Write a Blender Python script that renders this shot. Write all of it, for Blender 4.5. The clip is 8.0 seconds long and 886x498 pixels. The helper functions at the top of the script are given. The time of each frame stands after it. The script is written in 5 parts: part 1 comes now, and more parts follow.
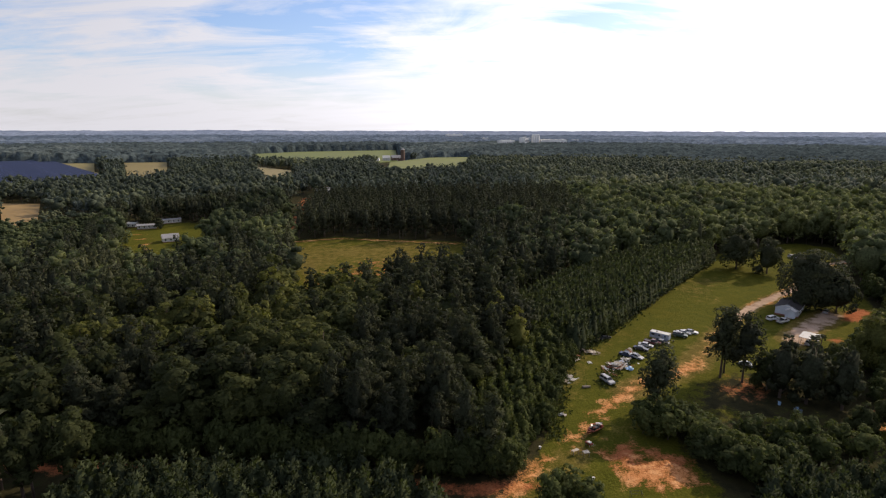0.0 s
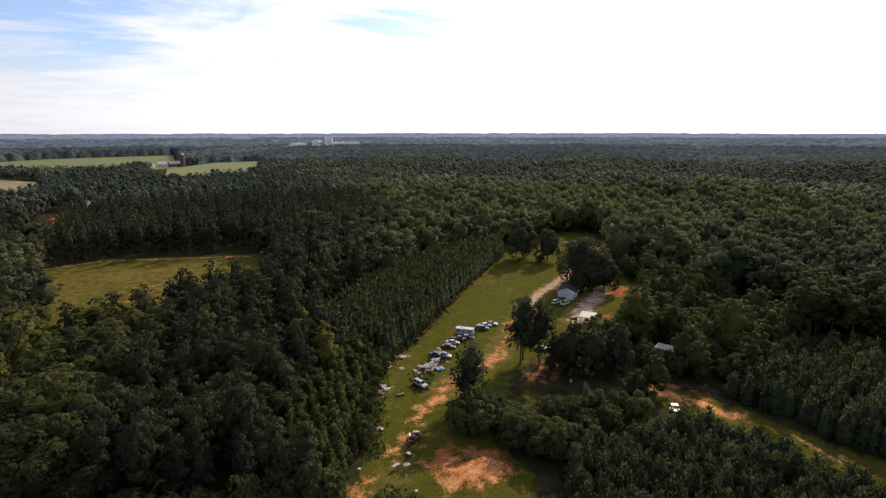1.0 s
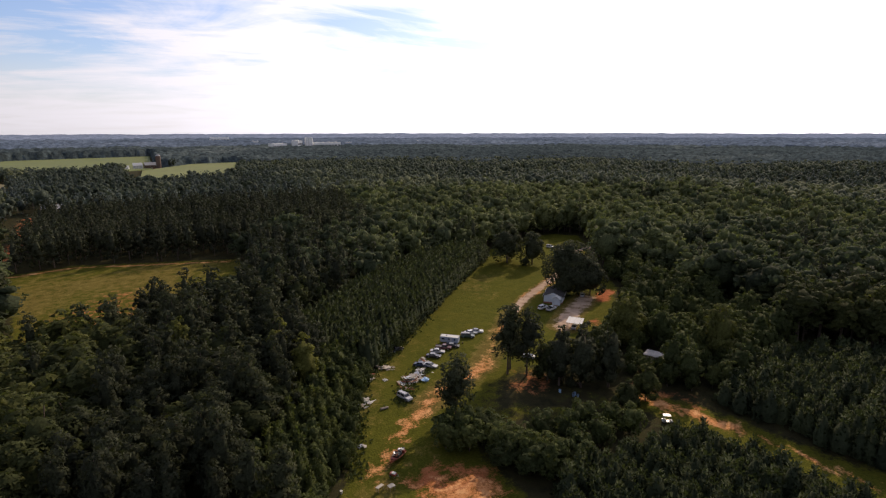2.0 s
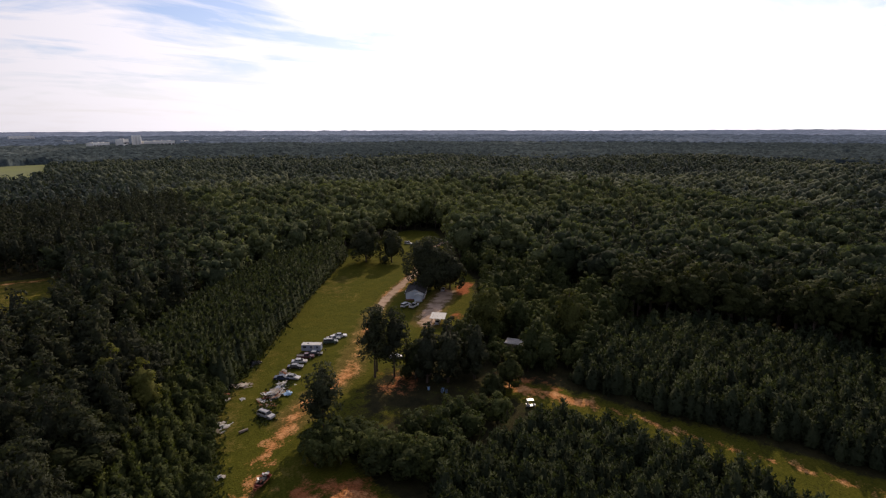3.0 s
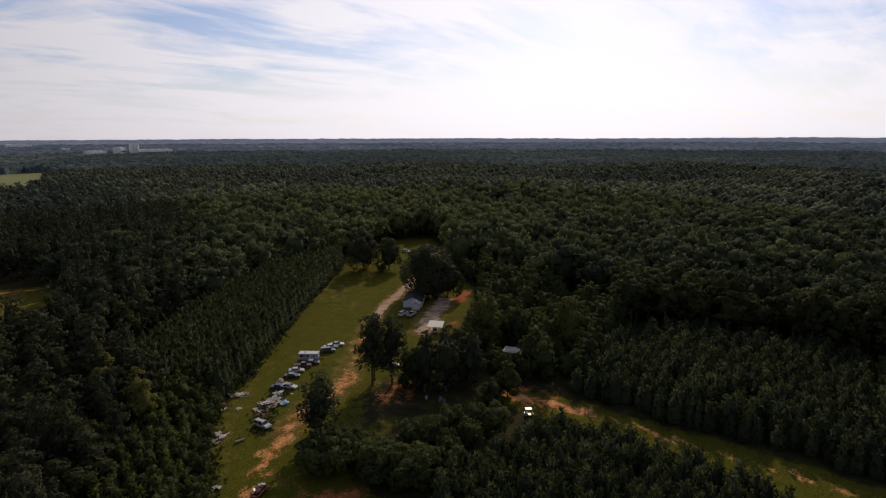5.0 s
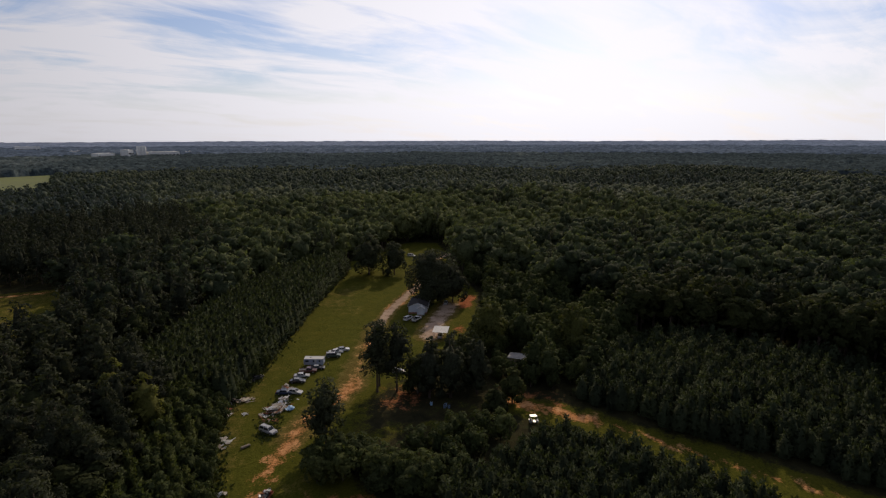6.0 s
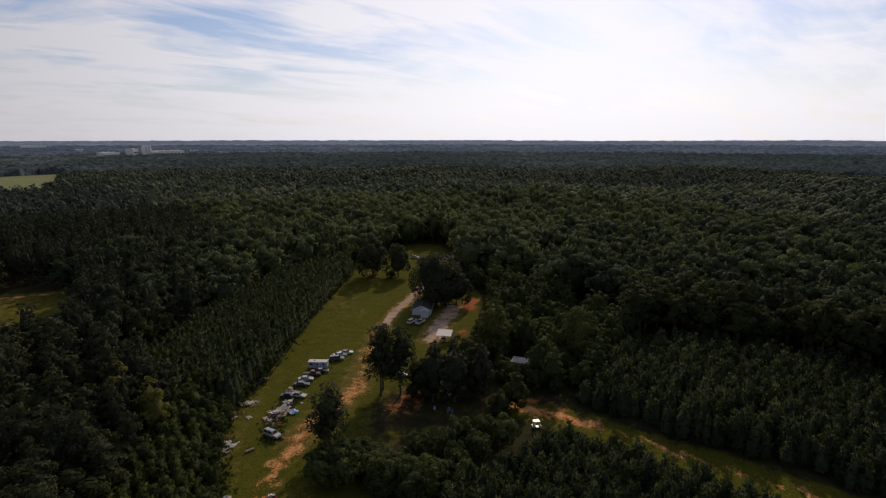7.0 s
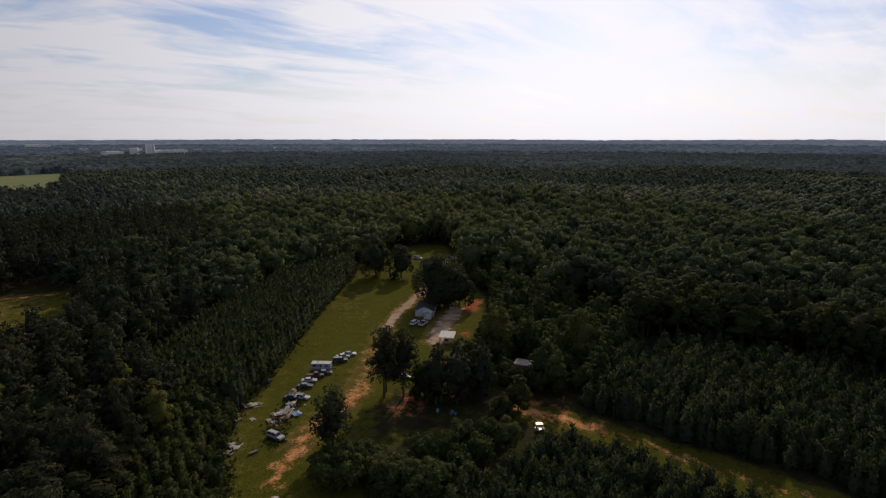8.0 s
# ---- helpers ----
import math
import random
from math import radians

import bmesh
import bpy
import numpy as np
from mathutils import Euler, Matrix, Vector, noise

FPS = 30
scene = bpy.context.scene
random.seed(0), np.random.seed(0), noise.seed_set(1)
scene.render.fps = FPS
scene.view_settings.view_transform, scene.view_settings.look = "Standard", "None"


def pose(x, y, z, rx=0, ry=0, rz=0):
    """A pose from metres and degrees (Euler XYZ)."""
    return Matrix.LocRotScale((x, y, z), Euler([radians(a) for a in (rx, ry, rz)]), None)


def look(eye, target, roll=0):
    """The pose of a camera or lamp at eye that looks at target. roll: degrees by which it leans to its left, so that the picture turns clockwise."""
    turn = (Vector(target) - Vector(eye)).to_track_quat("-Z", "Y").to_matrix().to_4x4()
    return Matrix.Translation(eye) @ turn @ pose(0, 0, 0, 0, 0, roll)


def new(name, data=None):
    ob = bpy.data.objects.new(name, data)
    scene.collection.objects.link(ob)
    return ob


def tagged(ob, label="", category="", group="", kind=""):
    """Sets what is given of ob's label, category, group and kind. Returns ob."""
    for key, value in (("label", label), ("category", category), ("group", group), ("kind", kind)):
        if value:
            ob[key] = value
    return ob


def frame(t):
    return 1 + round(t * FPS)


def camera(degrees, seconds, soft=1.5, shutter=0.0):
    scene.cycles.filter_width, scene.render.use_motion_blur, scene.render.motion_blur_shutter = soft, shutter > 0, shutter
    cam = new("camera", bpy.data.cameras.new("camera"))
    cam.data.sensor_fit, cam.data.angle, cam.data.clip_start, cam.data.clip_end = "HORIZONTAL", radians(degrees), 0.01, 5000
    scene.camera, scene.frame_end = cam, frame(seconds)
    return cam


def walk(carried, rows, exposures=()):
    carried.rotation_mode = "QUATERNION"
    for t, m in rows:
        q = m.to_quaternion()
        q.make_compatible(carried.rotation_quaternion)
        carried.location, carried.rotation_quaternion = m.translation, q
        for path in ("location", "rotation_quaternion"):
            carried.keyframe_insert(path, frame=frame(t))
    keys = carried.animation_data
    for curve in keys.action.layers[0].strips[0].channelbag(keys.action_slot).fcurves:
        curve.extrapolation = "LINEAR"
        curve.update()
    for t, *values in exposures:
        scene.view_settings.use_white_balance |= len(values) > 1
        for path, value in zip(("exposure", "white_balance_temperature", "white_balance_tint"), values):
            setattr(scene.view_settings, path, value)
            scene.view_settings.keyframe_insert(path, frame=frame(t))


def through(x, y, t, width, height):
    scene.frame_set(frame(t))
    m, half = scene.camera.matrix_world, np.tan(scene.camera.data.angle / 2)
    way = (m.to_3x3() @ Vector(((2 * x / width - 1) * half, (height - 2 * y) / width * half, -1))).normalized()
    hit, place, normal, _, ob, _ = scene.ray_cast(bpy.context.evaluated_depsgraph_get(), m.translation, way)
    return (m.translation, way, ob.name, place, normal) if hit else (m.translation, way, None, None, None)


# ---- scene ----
cam = camera(77.4, 8.0, soft=1.25)
# seconds, eye (x, y, z), yaw, pitch, roll
PATH = [
    (0.0, 0.02, 0.01, 60.00, 1.36, -12.22, 0.14),
    (0.4, 0.42, 2.35, 60.04, -2.06, -12.12, 0.14),
    (0.5, 0.51, 2.94, 60.05, -4.46, -12.10, 0.15),
    (0.6, 0.61, 3.65, 60.10, -7.56, -12.08, 0.11),
    (0.9, 0.89, 5.76, 60.24, -17.15, -12.01, -0.01),
    (1.0, 0.98, 6.46, 60.28, -19.40, -11.98, -0.05),
    (1.2, 1.23, 7.48, 60.41, -20.99, -11.75, -0.06),
    (2.3, 2.58, 13.08, 61.13, -21.59, -12.20, -0.11),
    (2.5, 2.82, 14.10, 61.26, -24.58, -12.32, -0.12),
    (2.6, 2.89, 14.27, 61.15, -26.80, -12.31, -0.13),
    (3.0, 3.13, 14.98, 60.71, -36.42, -12.27, -0.16),
    (3.5, 3.24, 15.19, 60.27, -37.09, -12.42, -0.11),
    (4.0, 3.30, 15.19, 60.04, -37.00, -12.02, -0.15),
    (4.5, 3.35, 15.25, 60.24, -36.81, -11.61, -0.21),
    (4.7, 3.33, 15.22, 60.45, -36.77, -11.55, -0.20),
    (6.0, 3.17, 15.03, 61.83, -36.13, -11.24, -0.15),
    (6.5, 3.14, 14.98, 62.60, -35.90, -11.30, -0.08),
    (7.0, 3.10, 14.98, 63.15, -35.74, -11.31, -0.02),
    (7.5, 3.08, 15.02, 63.61, -35.57, -11.35, -0.01),
    (8.0, 3.06, 15.08, 63.93, -35.44, -11.40, 0.0),
]
EXPOSURES = [(0.0, -0.2, 6500, 12), (1.0, -0.16, 6500, 13), (2.5, -0.58, 6600, 16), (3.5, -0.8, 6600, 16), (4.5, -1.05, 6600, 15), (6.0, -1.16, 6500, 12), (8.0, -1.2, 6500, 12)]
walk(cam, [(t, pose(x, y, z, 90 + pitch, 0, yaw) @ pose(0, 0, 0, 0, 0, roll)) for t, x, y, z, yaw, pitch, roll in PATH], EXPOSURES)

# ---- sun and sky ----
SUN_AZ, SUN_EL = radians(50), radians(32)      # azimuth clockwise from +y
SUN_DIR = Vector((math.cos(SUN_EL) * math.sin(SUN_AZ), math.cos(SUN_EL) * math.cos(SUN_AZ), math.sin(SUN_EL)))


def link(tree, a, b):
    tree.links.new(a, b)


def node(tree, kind, **values):
    n = tree.nodes.new(kind)
    for key, value in values.items():
        n.inputs[key].default_value = value
    return n


def attribute(tree, name):
    n = tree.nodes.new("ShaderNodeAttribute")
    n.attribute_name = name
    return n


def maths(tree, op, a, b=None, clamp=False):
    n = tree.nodes.new("ShaderNodeMath")
    n.operation, n.use_clamp = op, clamp
    for i, v in enumerate((a, b)):
        if v is None:
            continue
        if isinstance(v, (int, float)):
            n.inputs[i].default_value = v
        else:
            link(tree, v, n.inputs[i])
    return n.outputs[0]


def ramp(tree, fac, stops):
    n = tree.nodes.new("ShaderNodeValToRGB")
    els = n.color_ramp.elements
    while len(els) < len(stops):
        els.new(0.5)
    for el, (pos, col) in zip(els, stops):
        el.position = pos
        el.color = (*col, 1) if len(col) == 3 else col
    link(tree, fac, n.inputs[0])
    return n.outputs[0]


def mix(tree, fac, a, b, blend="MIX"):
    n = tree.nodes.new("ShaderNodeMix")
    n.data_type, n.blend_type = "RGBA", blend
    for sock, v in ((n.inputs[0], fac), (n.inputs[6], a), (n.inputs[7], b)):
        if isinstance(v, (int, float)):
            sock.default_value = v
        elif isinstance(v, tuple):
            sock.default_value = (*v, 1) if len(v) == 3 else v
        else:
            link(tree, v, sock)
    return n.outputs[2]


world = bpy.data.worlds.new("sky")
scene.world = world
world.use_nodes = True
W = world.node_tree
W.nodes.clear()
coord = W.nodes.new("ShaderNodeTexCoord")
sky = W.nodes.new("ShaderNodeTexSky")
sky.sky_type, sky.sun_disc, sky.sun_elevation, sky.sun_rotation = "NISHITA", False, SUN_EL, SUN_AZ
sky.air_density, sky.dust_density, sky.ozone_density = 1.0, 1.0, 1.0
blue = mix(W, 1.0, sky.outputs[0], (0.142, 0.152, 0.186), "MULTIPLY")
# a flat sheet of thin high cloud, seen in perspective
sep = W.nodes.new("ShaderNodeSeparateXYZ")
link(W, coord.outputs["Generated"], sep.inputs[0])
rise = maths(W, "MAXIMUM", sep.outputs[2], 0.0)
inv = maths(W, "DIVIDE", 1.0, maths(W, "ADD", rise, 0.16))
comb = W.nodes.new("ShaderNodeCombineXYZ")
link(W, maths(W, "MULTIPLY", sep.outputs[0], inv), comb.inputs[0])
link(W, maths(W, "MULTIPLY", sep.outputs[1], inv), comb.inputs[1])
turn = W.nodes.new("ShaderNodeMapping")
turn.inputs["Rotation"].default_value = (0, 0, radians(-35))
turn.inputs["Scale"].default_value = (0.75, 1.35, 1)
turn.inputs["Location"].default_value = (0.6, 0.1, 0)
link(W, comb.outputs[0], turn.inputs[0])
streak = node(W, "ShaderNodeTexNoise", Scale=1.5, Detail=9.0, Roughness=0.62, Distortion=0.7)
link(W, turn.outputs[0], streak.inputs["Vector"])
veil = node(W, "ShaderNodeTexNoise", Scale=0.5, Detail=3.0, Roughness=0.5)
link(W, comb.outputs[0], veil.inputs["Vector"])
turn2 = W.nodes.new("ShaderNodeMapping")
turn2.inputs["Rotation"].default_value = (0, 0, radians(-52))
turn2.inputs["Scale"].default_value = (0.55, 2.4, 1)
link(W, comb.outputs[0], turn2.inputs[0])
wisp = node(W, "ShaderNodeTexNoise", Scale=1.6, Detail=7.0, Roughness=0.6, Distortion=0.9)
link(W, turn2.outputs[0], wisp.inputs["Vector"])
thick = maths(W, "ADD", maths(W, "MULTIPLY", streak.outputs[0], 0.55), maths(W, "MULTIPLY", veil.outputs[0], 0.28))
thick = maths(W, "ADD", thick, maths(W, "MULTIPLY", wisp.outputs[0], 0.29))
# thin cloud scatters the sun forward, so it is brightest near the sun
dot = W.nodes.new("ShaderNodeVectorMath")
dot.operation = "DOT_PRODUCT"
dot.inputs[1].default_value = SUN_DIR
link(W, coord.outputs["Generated"], dot.inputs[0])
near = maths(W, "MAXIMUM", dot.outputs["Value"], 0.0)
glow = maths(W, "ADD", maths(W, "MULTIPLY", maths(W, "POWER", near, 2.2), 0.92), maths(W, "MULTIPLY", maths(W, "POWER", near, 90.0), 2.0))
# two rents in the veil
def rent(az, el, sharp, amount):
    d = W.nodes.new("ShaderNodeVectorMath")
    d.operation = "DOT_PRODUCT"
    a, e = radians(az), radians(el)
    d.inputs[1].default_value = (math.cos(e) * math.sin(a), math.cos(e) * math.cos(a), math.sin(e))
    link(W, coord.outputs["Generated"], d.inputs[0])
    return maths(W, "MULTIPLY", maths(W, "POWER", maths(W, "MAXIMUM", d.outputs["Value"], 0.0), sharp), amount)


thick = maths(W, "SUBTRACT", thick, maths(W, "ADD", rent(-13, 15, 60.0, 0.17), maths(W, "ADD", rent(68, 15, 50.0, 0.13), maths(W, "ADD", rent(17, 14, 160.0, 0.14), rent(46, 13, 300.0, 0.07)))))
cover = ramp(W, thick, [(0.43, (0, 0, 0)), (0.57, (1, 1, 1))])
# the veil thins out towards the zenith
thin = ramp(W, rise, [(0.30, (1, 1, 1)), (0.75, (0.6, 0.6, 0.6))])
cover = maths(W, "MULTIPLY", maths(W, "ADD", maths(W, "MULTIPLY", cover, 0.92), maths(W, "MULTIPLY", glow, 0.05), clamp=True), thin)
depth = ramp(W, rise, [(0.05, (1, 1, 1)), (0.60, (0.60, 0.60, 0.60))])
bright = maths(W, "MULTIPLY", maths(W, "ADD", maths(W, "MULTIPLY", glow, 2.0), 0.86), depth)
grey = mix(W, 1.0, (1.0, 0.985, 1.035), bright, "MULTIPLY")
low = ramp(W, rise, [(0.0, (1, 1, 1)), (0.12, (0, 0, 0))])
lower = mix(W, maths(W, "MULTIPLY", low, 0.85), mix(W, cover, blue, grey), mix(W, 1.0, (0.98, 0.97, 1.02), bright, "MULTIPLY"))
back = W.nodes.new("ShaderNodeBackground")
back.inputs["Strength"].default_value = 1.0
out = W.nodes.new("ShaderNodeOutputWorld")
link(W, lower, back.inputs["Color"])
link(W, back.outputs[0], out.inputs[0])

sun = new("sun", bpy.data.lights.new("sun", "SUN"))
sun.data.energy, sun.data.angle, sun.data.color = 4.8, radians(0.6), (1.0, 0.81, 0.57)
sun.matrix_world = look(SUN_DIR * 300, (0, 0, 0))

# ---- materials ----
def material(name):
    m = bpy.data.materials.new(name)
    m.use_nodes = True
    t = m.node_tree
    return m, t, t.nodes["Principled BSDF"]


def plain(name, colour, rough=0.6, metal=0.0, vary=0.25, scale=3.0, bump=0.0):
    """A surface of one colour, with grime and fading at two scales."""
    m, t, p = material(name)
    co = t.nodes.new("ShaderNodeTexCoord")
    fine = node(t, "ShaderNodeTexNoise", Scale=scale * 6, Detail=4.0, Roughness=0.65)
    wide = node(t, "ShaderNodeTexNoise", Scale=scale * 0.5, Detail=3.0)
    for n in (fine, wide):
        link(t, co.outputs["Object"], n.inputs["Vector"])
    f = maths(t, "ADD", maths(t, "MULTIPLY", fine.outputs[0], 0.5), maths(t, "MULTIPLY", wide.outputs[0], 0.5))
    dark = tuple(c * (1 - vary) for c in colour)
    pale = tuple(min(0.9, c * (1 + vary * 0.6)) for c in colour)
    col = ramp(t, f, [(0.32, dark), (0.5, colour), (0.7, pale)])
    link(t, col, p.inputs["Base Color"])
    p.inputs["Metallic"].default_value = metal
    r = maths(t, "ADD", maths(t, "MULTIPLY", wide.outputs[0], 0.25), rough - 0.12, clamp=True)
    link(t, r, p.inputs["Roughness"])
    if bump:
        b = node(t, "ShaderNodeBump", Strength=bump, Distance=0.05)
        link(t, fine.outputs[0], b.inputs["Height"])
        link(t, b.outputs[0], p.inputs["Normal"])
    return m


def foliage(name, low, mid, high, through=0.30, gloss=0.06, grain=1.7, deep=0.36, haze_sheen=0.0):
    """Leaves: the tint of the tree, the single leaf's own shade, light that comes through."""
    m, t, p = material(name)
    geo = t.nodes.new("ShaderNodeNewGeometry")
    tint = attribute(t, "tint")
    info = t.nodes.new("ShaderNodeObjectInfo")
    f = maths(t, "ADD", maths(t, "MULTIPLY", tint.outputs["Fac"], 0.82), maths(t, "MULTIPLY", geo.outputs["Random Per Island"], 0.18))
    f = maths(t, "ADD", f, maths(t, "MULTIPLY", maths(t, "SUBTRACT", info.outputs["Random"], 0.5), 0.22), clamp=True)
    col = ramp(t, f, [(0.0, low), (0.5, mid), (1.0, high)])
    # sprays of leaves, lighter and darker than one another, with shaded gaps painted dark
    co = t.nodes.new("ShaderNodeTexCoord")
    spray = node(t, "ShaderNodeTexNoise", Scale=grain, Detail=2.0, Roughness=0.7)
    link(t, co.outputs["Object"], spray.inputs["Vector"])
    col = mix(t, 1.0, col, ramp(t, spray.outputs[0], [(0.36, (1 - deep,) * 3), (0.64, (1 + 0.5 * deep,) * 3)]), "MULTIPLY")
    col = mix(t, 1.0, col, (1.07, 1.0, 1.05), "MULTIPLY")
    link(t, col, p.inputs["Base Color"])
    b = node(t, "ShaderNodeBump", Strength=0.4, Distance=0.5 / grain)
    link(t, spray.outputs[0], b.inputs["Height"])
    link(t, b.outputs[0], p.inputs["Normal"])
    p.inputs["Roughness"].default_value = 0.8
    p.inputs["Specular IOR Level"].default_value = gloss
    # the pale blue sheen stands in for haze over the far woods
    p.inputs["Sheen Weight"].default_value, p.inputs["Sheen Roughness"].default_value = haze_sheen, 0.5
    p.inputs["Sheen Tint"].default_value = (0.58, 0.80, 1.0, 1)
    tl = t.nodes.new("ShaderNodeBsdfTranslucent")
    link(t, mix(t, 1.0, col, (1.10, 1.20, 0.70), "MULTIPLY"), tl.inputs["Color"])
    ms = t.nodes.new("ShaderNodeMixShader")
    ms.inputs[0].default_value = through
    link(t, p.outputs[0], ms.inputs[1])
    link(t, tl.outputs[0], ms.inputs[2])
    link(t, ms.outputs[0], t.nodes["Material Output"].inputs["Surface"])
    return m


LEAF_HARD = foliage("hardwood_leaves", (0.030, 0.040, 0.019), (0.058, 0.072, 0.026), (0.136, 0.148, 0.036), through=0.38)
LEAF_PINE = foliage("pine_needles", (0.030, 0.037, 0.023), (0.045, 0.055, 0.031), (0.072, 0.086, 0.040), through=0.28)
LEAF_YOUNG = foliage("young_pine_needles", (0.028, 0.039, 0.022), (0.043, 0.059, 0.030), (0.065, 0.086, 0.039), through=0.28, deep=0.22)
LEAF_BUSH = foliage("bush_leaves", (0.034, 0.046, 0.020), (0.060, 0.080, 0.029), (0.106, 0.130, 0.040), through=0.38)
# woods from 190 to 420 m: leaf colours lightened to carry the haze
HARD_BEYOND = foliage("hazed_mid_leaves", (0.034, 0.046, 0.027), (0.076, 0.102, 0.052), (0.158, 0.188, 0.076), through=0.40, grain=1.1, deep=0.38)
PINE_BEYOND = foliage("hazed_mid_needles", (0.034, 0.042, 0.027), (0.055, 0.066, 0.039), (0.086, 0.100, 0.050), through=0.24, grain=1.1, deep=0.38)
# same trees past 420 m, paler and bluer: haze put into the leaf colour
HARD_FAR = foliage("hazed_wood_leaves", (0.038, 0.052, 0.038), (0.076, 0.097, 0.060), (0.146, 0.168, 0.084), through=0.24, grain=0.6, deep=0.4, haze_sheen=0.04)
PINE_FAR = foliage("hazed_wood_needles", (0.048, 0.065, 0.056), (0.080, 0.104, 0.083), (0.118, 0.146, 0.104), through=0.20, grain=0.6, deep=0.4, haze_sheen=0.04)
# woodland sheets: haze painted as bluer, paler base colours with each ring
LEAF_FAR = foliage("hazed_far_leaves", (0.029, 0.043, 0.044), (0.057, 0.079, 0.078), (0.100, 0.128, 0.118), through=0.0, gloss=0.0, grain=0.10, deep=0.45, haze_sheen=0.022)
MID_FAR = foliage("hazed_farther_leaves", (0.058, 0.083, 0.114), (0.100, 0.135, 0.172), (0.150, 0.188, 0.224), through=0.0, gloss=0.0, grain=0.05, deep=0.45, haze_sheen=0.07)
DISTANCE = foliage("hazed_distant_woods", (0.108, 0.145, 0.205), (0.155, 0.198, 0.260), (0.210, 0.255, 0.318), through=0.0, gloss=0.0, grain=0.03, deep=0.4, haze_sheen=0.10)
BARK = plain("bark", (0.085, 0.062, 0.048), 0.9, vary=0.45, scale=2.0, bump=0.5)


def ground_material():
    """Forest litter, mown grass, pale sand and red clay, by the mask 'cover' (red: grass, green: sand, blue: clay, alpha: dry grass)."""
    m, t, p = material("ground")
    co = t.nodes.new("ShaderNodeTexCoord")
    mask = attribute(t, "cover")
    s = t.nodes.new("ShaderNodeSeparateColor")
    link(t, mask.outputs["Color"], s.inputs[0])

    def noise_of(scale, detail=5.0, rough=0.6):
        n = node(t, "ShaderNodeTexNoise", Scale=scale, Detail=detail, Roughness=rough)
        link(t, co.outputs["Object"], n.inputs["Vector"])
        return n.outputs[0]

    fine, mid, wide = noise_of(2.2, 6.0, 0.7), noise_of(0.35, 5.0), noise_of(0.06, 4.0)
    litter = ramp(t, mid, [(0.3, (0.022, 0.022, 0.012)), (0.55, (0.042, 0.038, 0.018)), (0.75, (0.040, 0.050, 0.018))])
    g1 = ramp(t, wide, [(0.30, (0.056, 0.067, 0.008)), (0.50, (0.084, 0.089, 0.010)), (0.72, (0.122, 0.102, 0.013))])
    grass = mix(t, 0.55, g1, ramp(t, mid, [(0.3, (0.036, 0.044, 0.006)), (0.7, (0.114, 0.104, 0.016))]))
    grass = mix(t, 0.35, grass, ramp(t, fine, [(0.38, (0.027, 0.034, 0.006)), (0.62, (0.128, 0.122, 0.020))]))
    sand = ramp(t, mid, [(0.30, (0.32, 0.100, 0.034)), (0.50, (0.58, 0.235, 0.085)), (0.70, (0.76, 0.430, 0.200))])
    sand = mix(t, 0.35, sand, ramp(t, fine, [(0.38, (0.18, 0.060, 0.022)), (0.62, (0.64, 0.36, 0.16))]))
    gravel = ramp(t, mid, [(0.30, (0.30, 0.205, 0.140)), (0.70, (0.52, 0.390, 0.290))])
    sand = mix(t, maths(t, "MULTIPLY", maths(t, "SUBTRACT", mask.outputs["Alpha"], 0.8), 6.0, clamp=True), sand, gravel)
    clay = ramp(t, mid, [(0.30, (0.23, 0.065, 0.026)), (0.55, (0.40, 0.125, 0.050)), (0.75, (0.50, 0.220, 0.105))])
    clay = mix(t, 0.3, clay, ramp(t, fine, [(0.35, (0.14, 0.050, 0.022)), (0.65, (0.42, 0.190, 0.090))]))
    hay = ramp(t, mid, [(0.30, (0.075, 0.052, 0.016)), (0.50, (0.135, 0.102, 0.026)), (0.72, (0.195, 0.160, 0.045))])
    hay = mix(t, 0.4, hay, ramp(t, fine, [(0.38, (0.050, 0.040, 0.010)), (0.62, (0.200, 0.160, 0.042))]))
    edge = maths(t, "ADD", maths(t, "MULTIPLY", maths(t, "SUBTRACT", mid, 0.5), 1.3), maths(t, "MULTIPLY", maths(t, "SUBTRACT", fine, 0.5), 0.9))

    def worn(v):
        return maths(t, "MULTIPLY", maths(t, "SUBTRACT", maths(t, "ADD", v, edge), 0.34), 3.2, clamp=True)

    grass = mix(t, worn(mask.outputs["Alpha"]), grass, hay)
    col = mix(t, worn(s.outputs[0]), litter, grass)
    col = mix(t, worn(s.outputs[2]), col, clay)
    col = mix(t, worn(s.outputs[1]), col, sand)
    link(t, col, p.inputs["Base Color"])
    p.inputs["Roughness"].default_value = 0.95
    p.inputs["Specular IOR Level"].default_value = 0.02
    b = node(t, "ShaderNodeBump", Strength=0.8, Distance=0.25)
    link(t, maths(t, "ADD", fine, mid), b.inputs["Height"])
    link(t, b.outputs[0], p.inputs["Normal"])
    return m


GROUND = ground_material()

# ---- the lie of the land ----
def rise_of(x, y):
    """Height of the ground: it climbs gently away to the right and ahead, and levels out."""
    near = 9 * np.tanh((0.92 + 1.53 * (x - 45) / 50 + 1.13 * (y - 120) / 50) / 9) * np.exp(-((x - 60) ** 2 + (y - 140) ** 2) / 600.0 ** 2)
    # low swells in the woods ahead, past the house
    far = np.clip((np.hypot(x - 60, y - 140) - 170) / 160, 0, 1) * np.clip((x - 0.30 * y) / 160, 0, 1)
    far = far * np.clip((1350 - np.hypot(x, y)) / 500, 0, 1)
    return near + far * 4.5 * (np.sin(x / 74.0 - y / 118.0 + 0.8) + 0.7 * np.sin(x / 121.0 + y / 63.0))


def high(x, y):
    return float(rise_of(x, y))


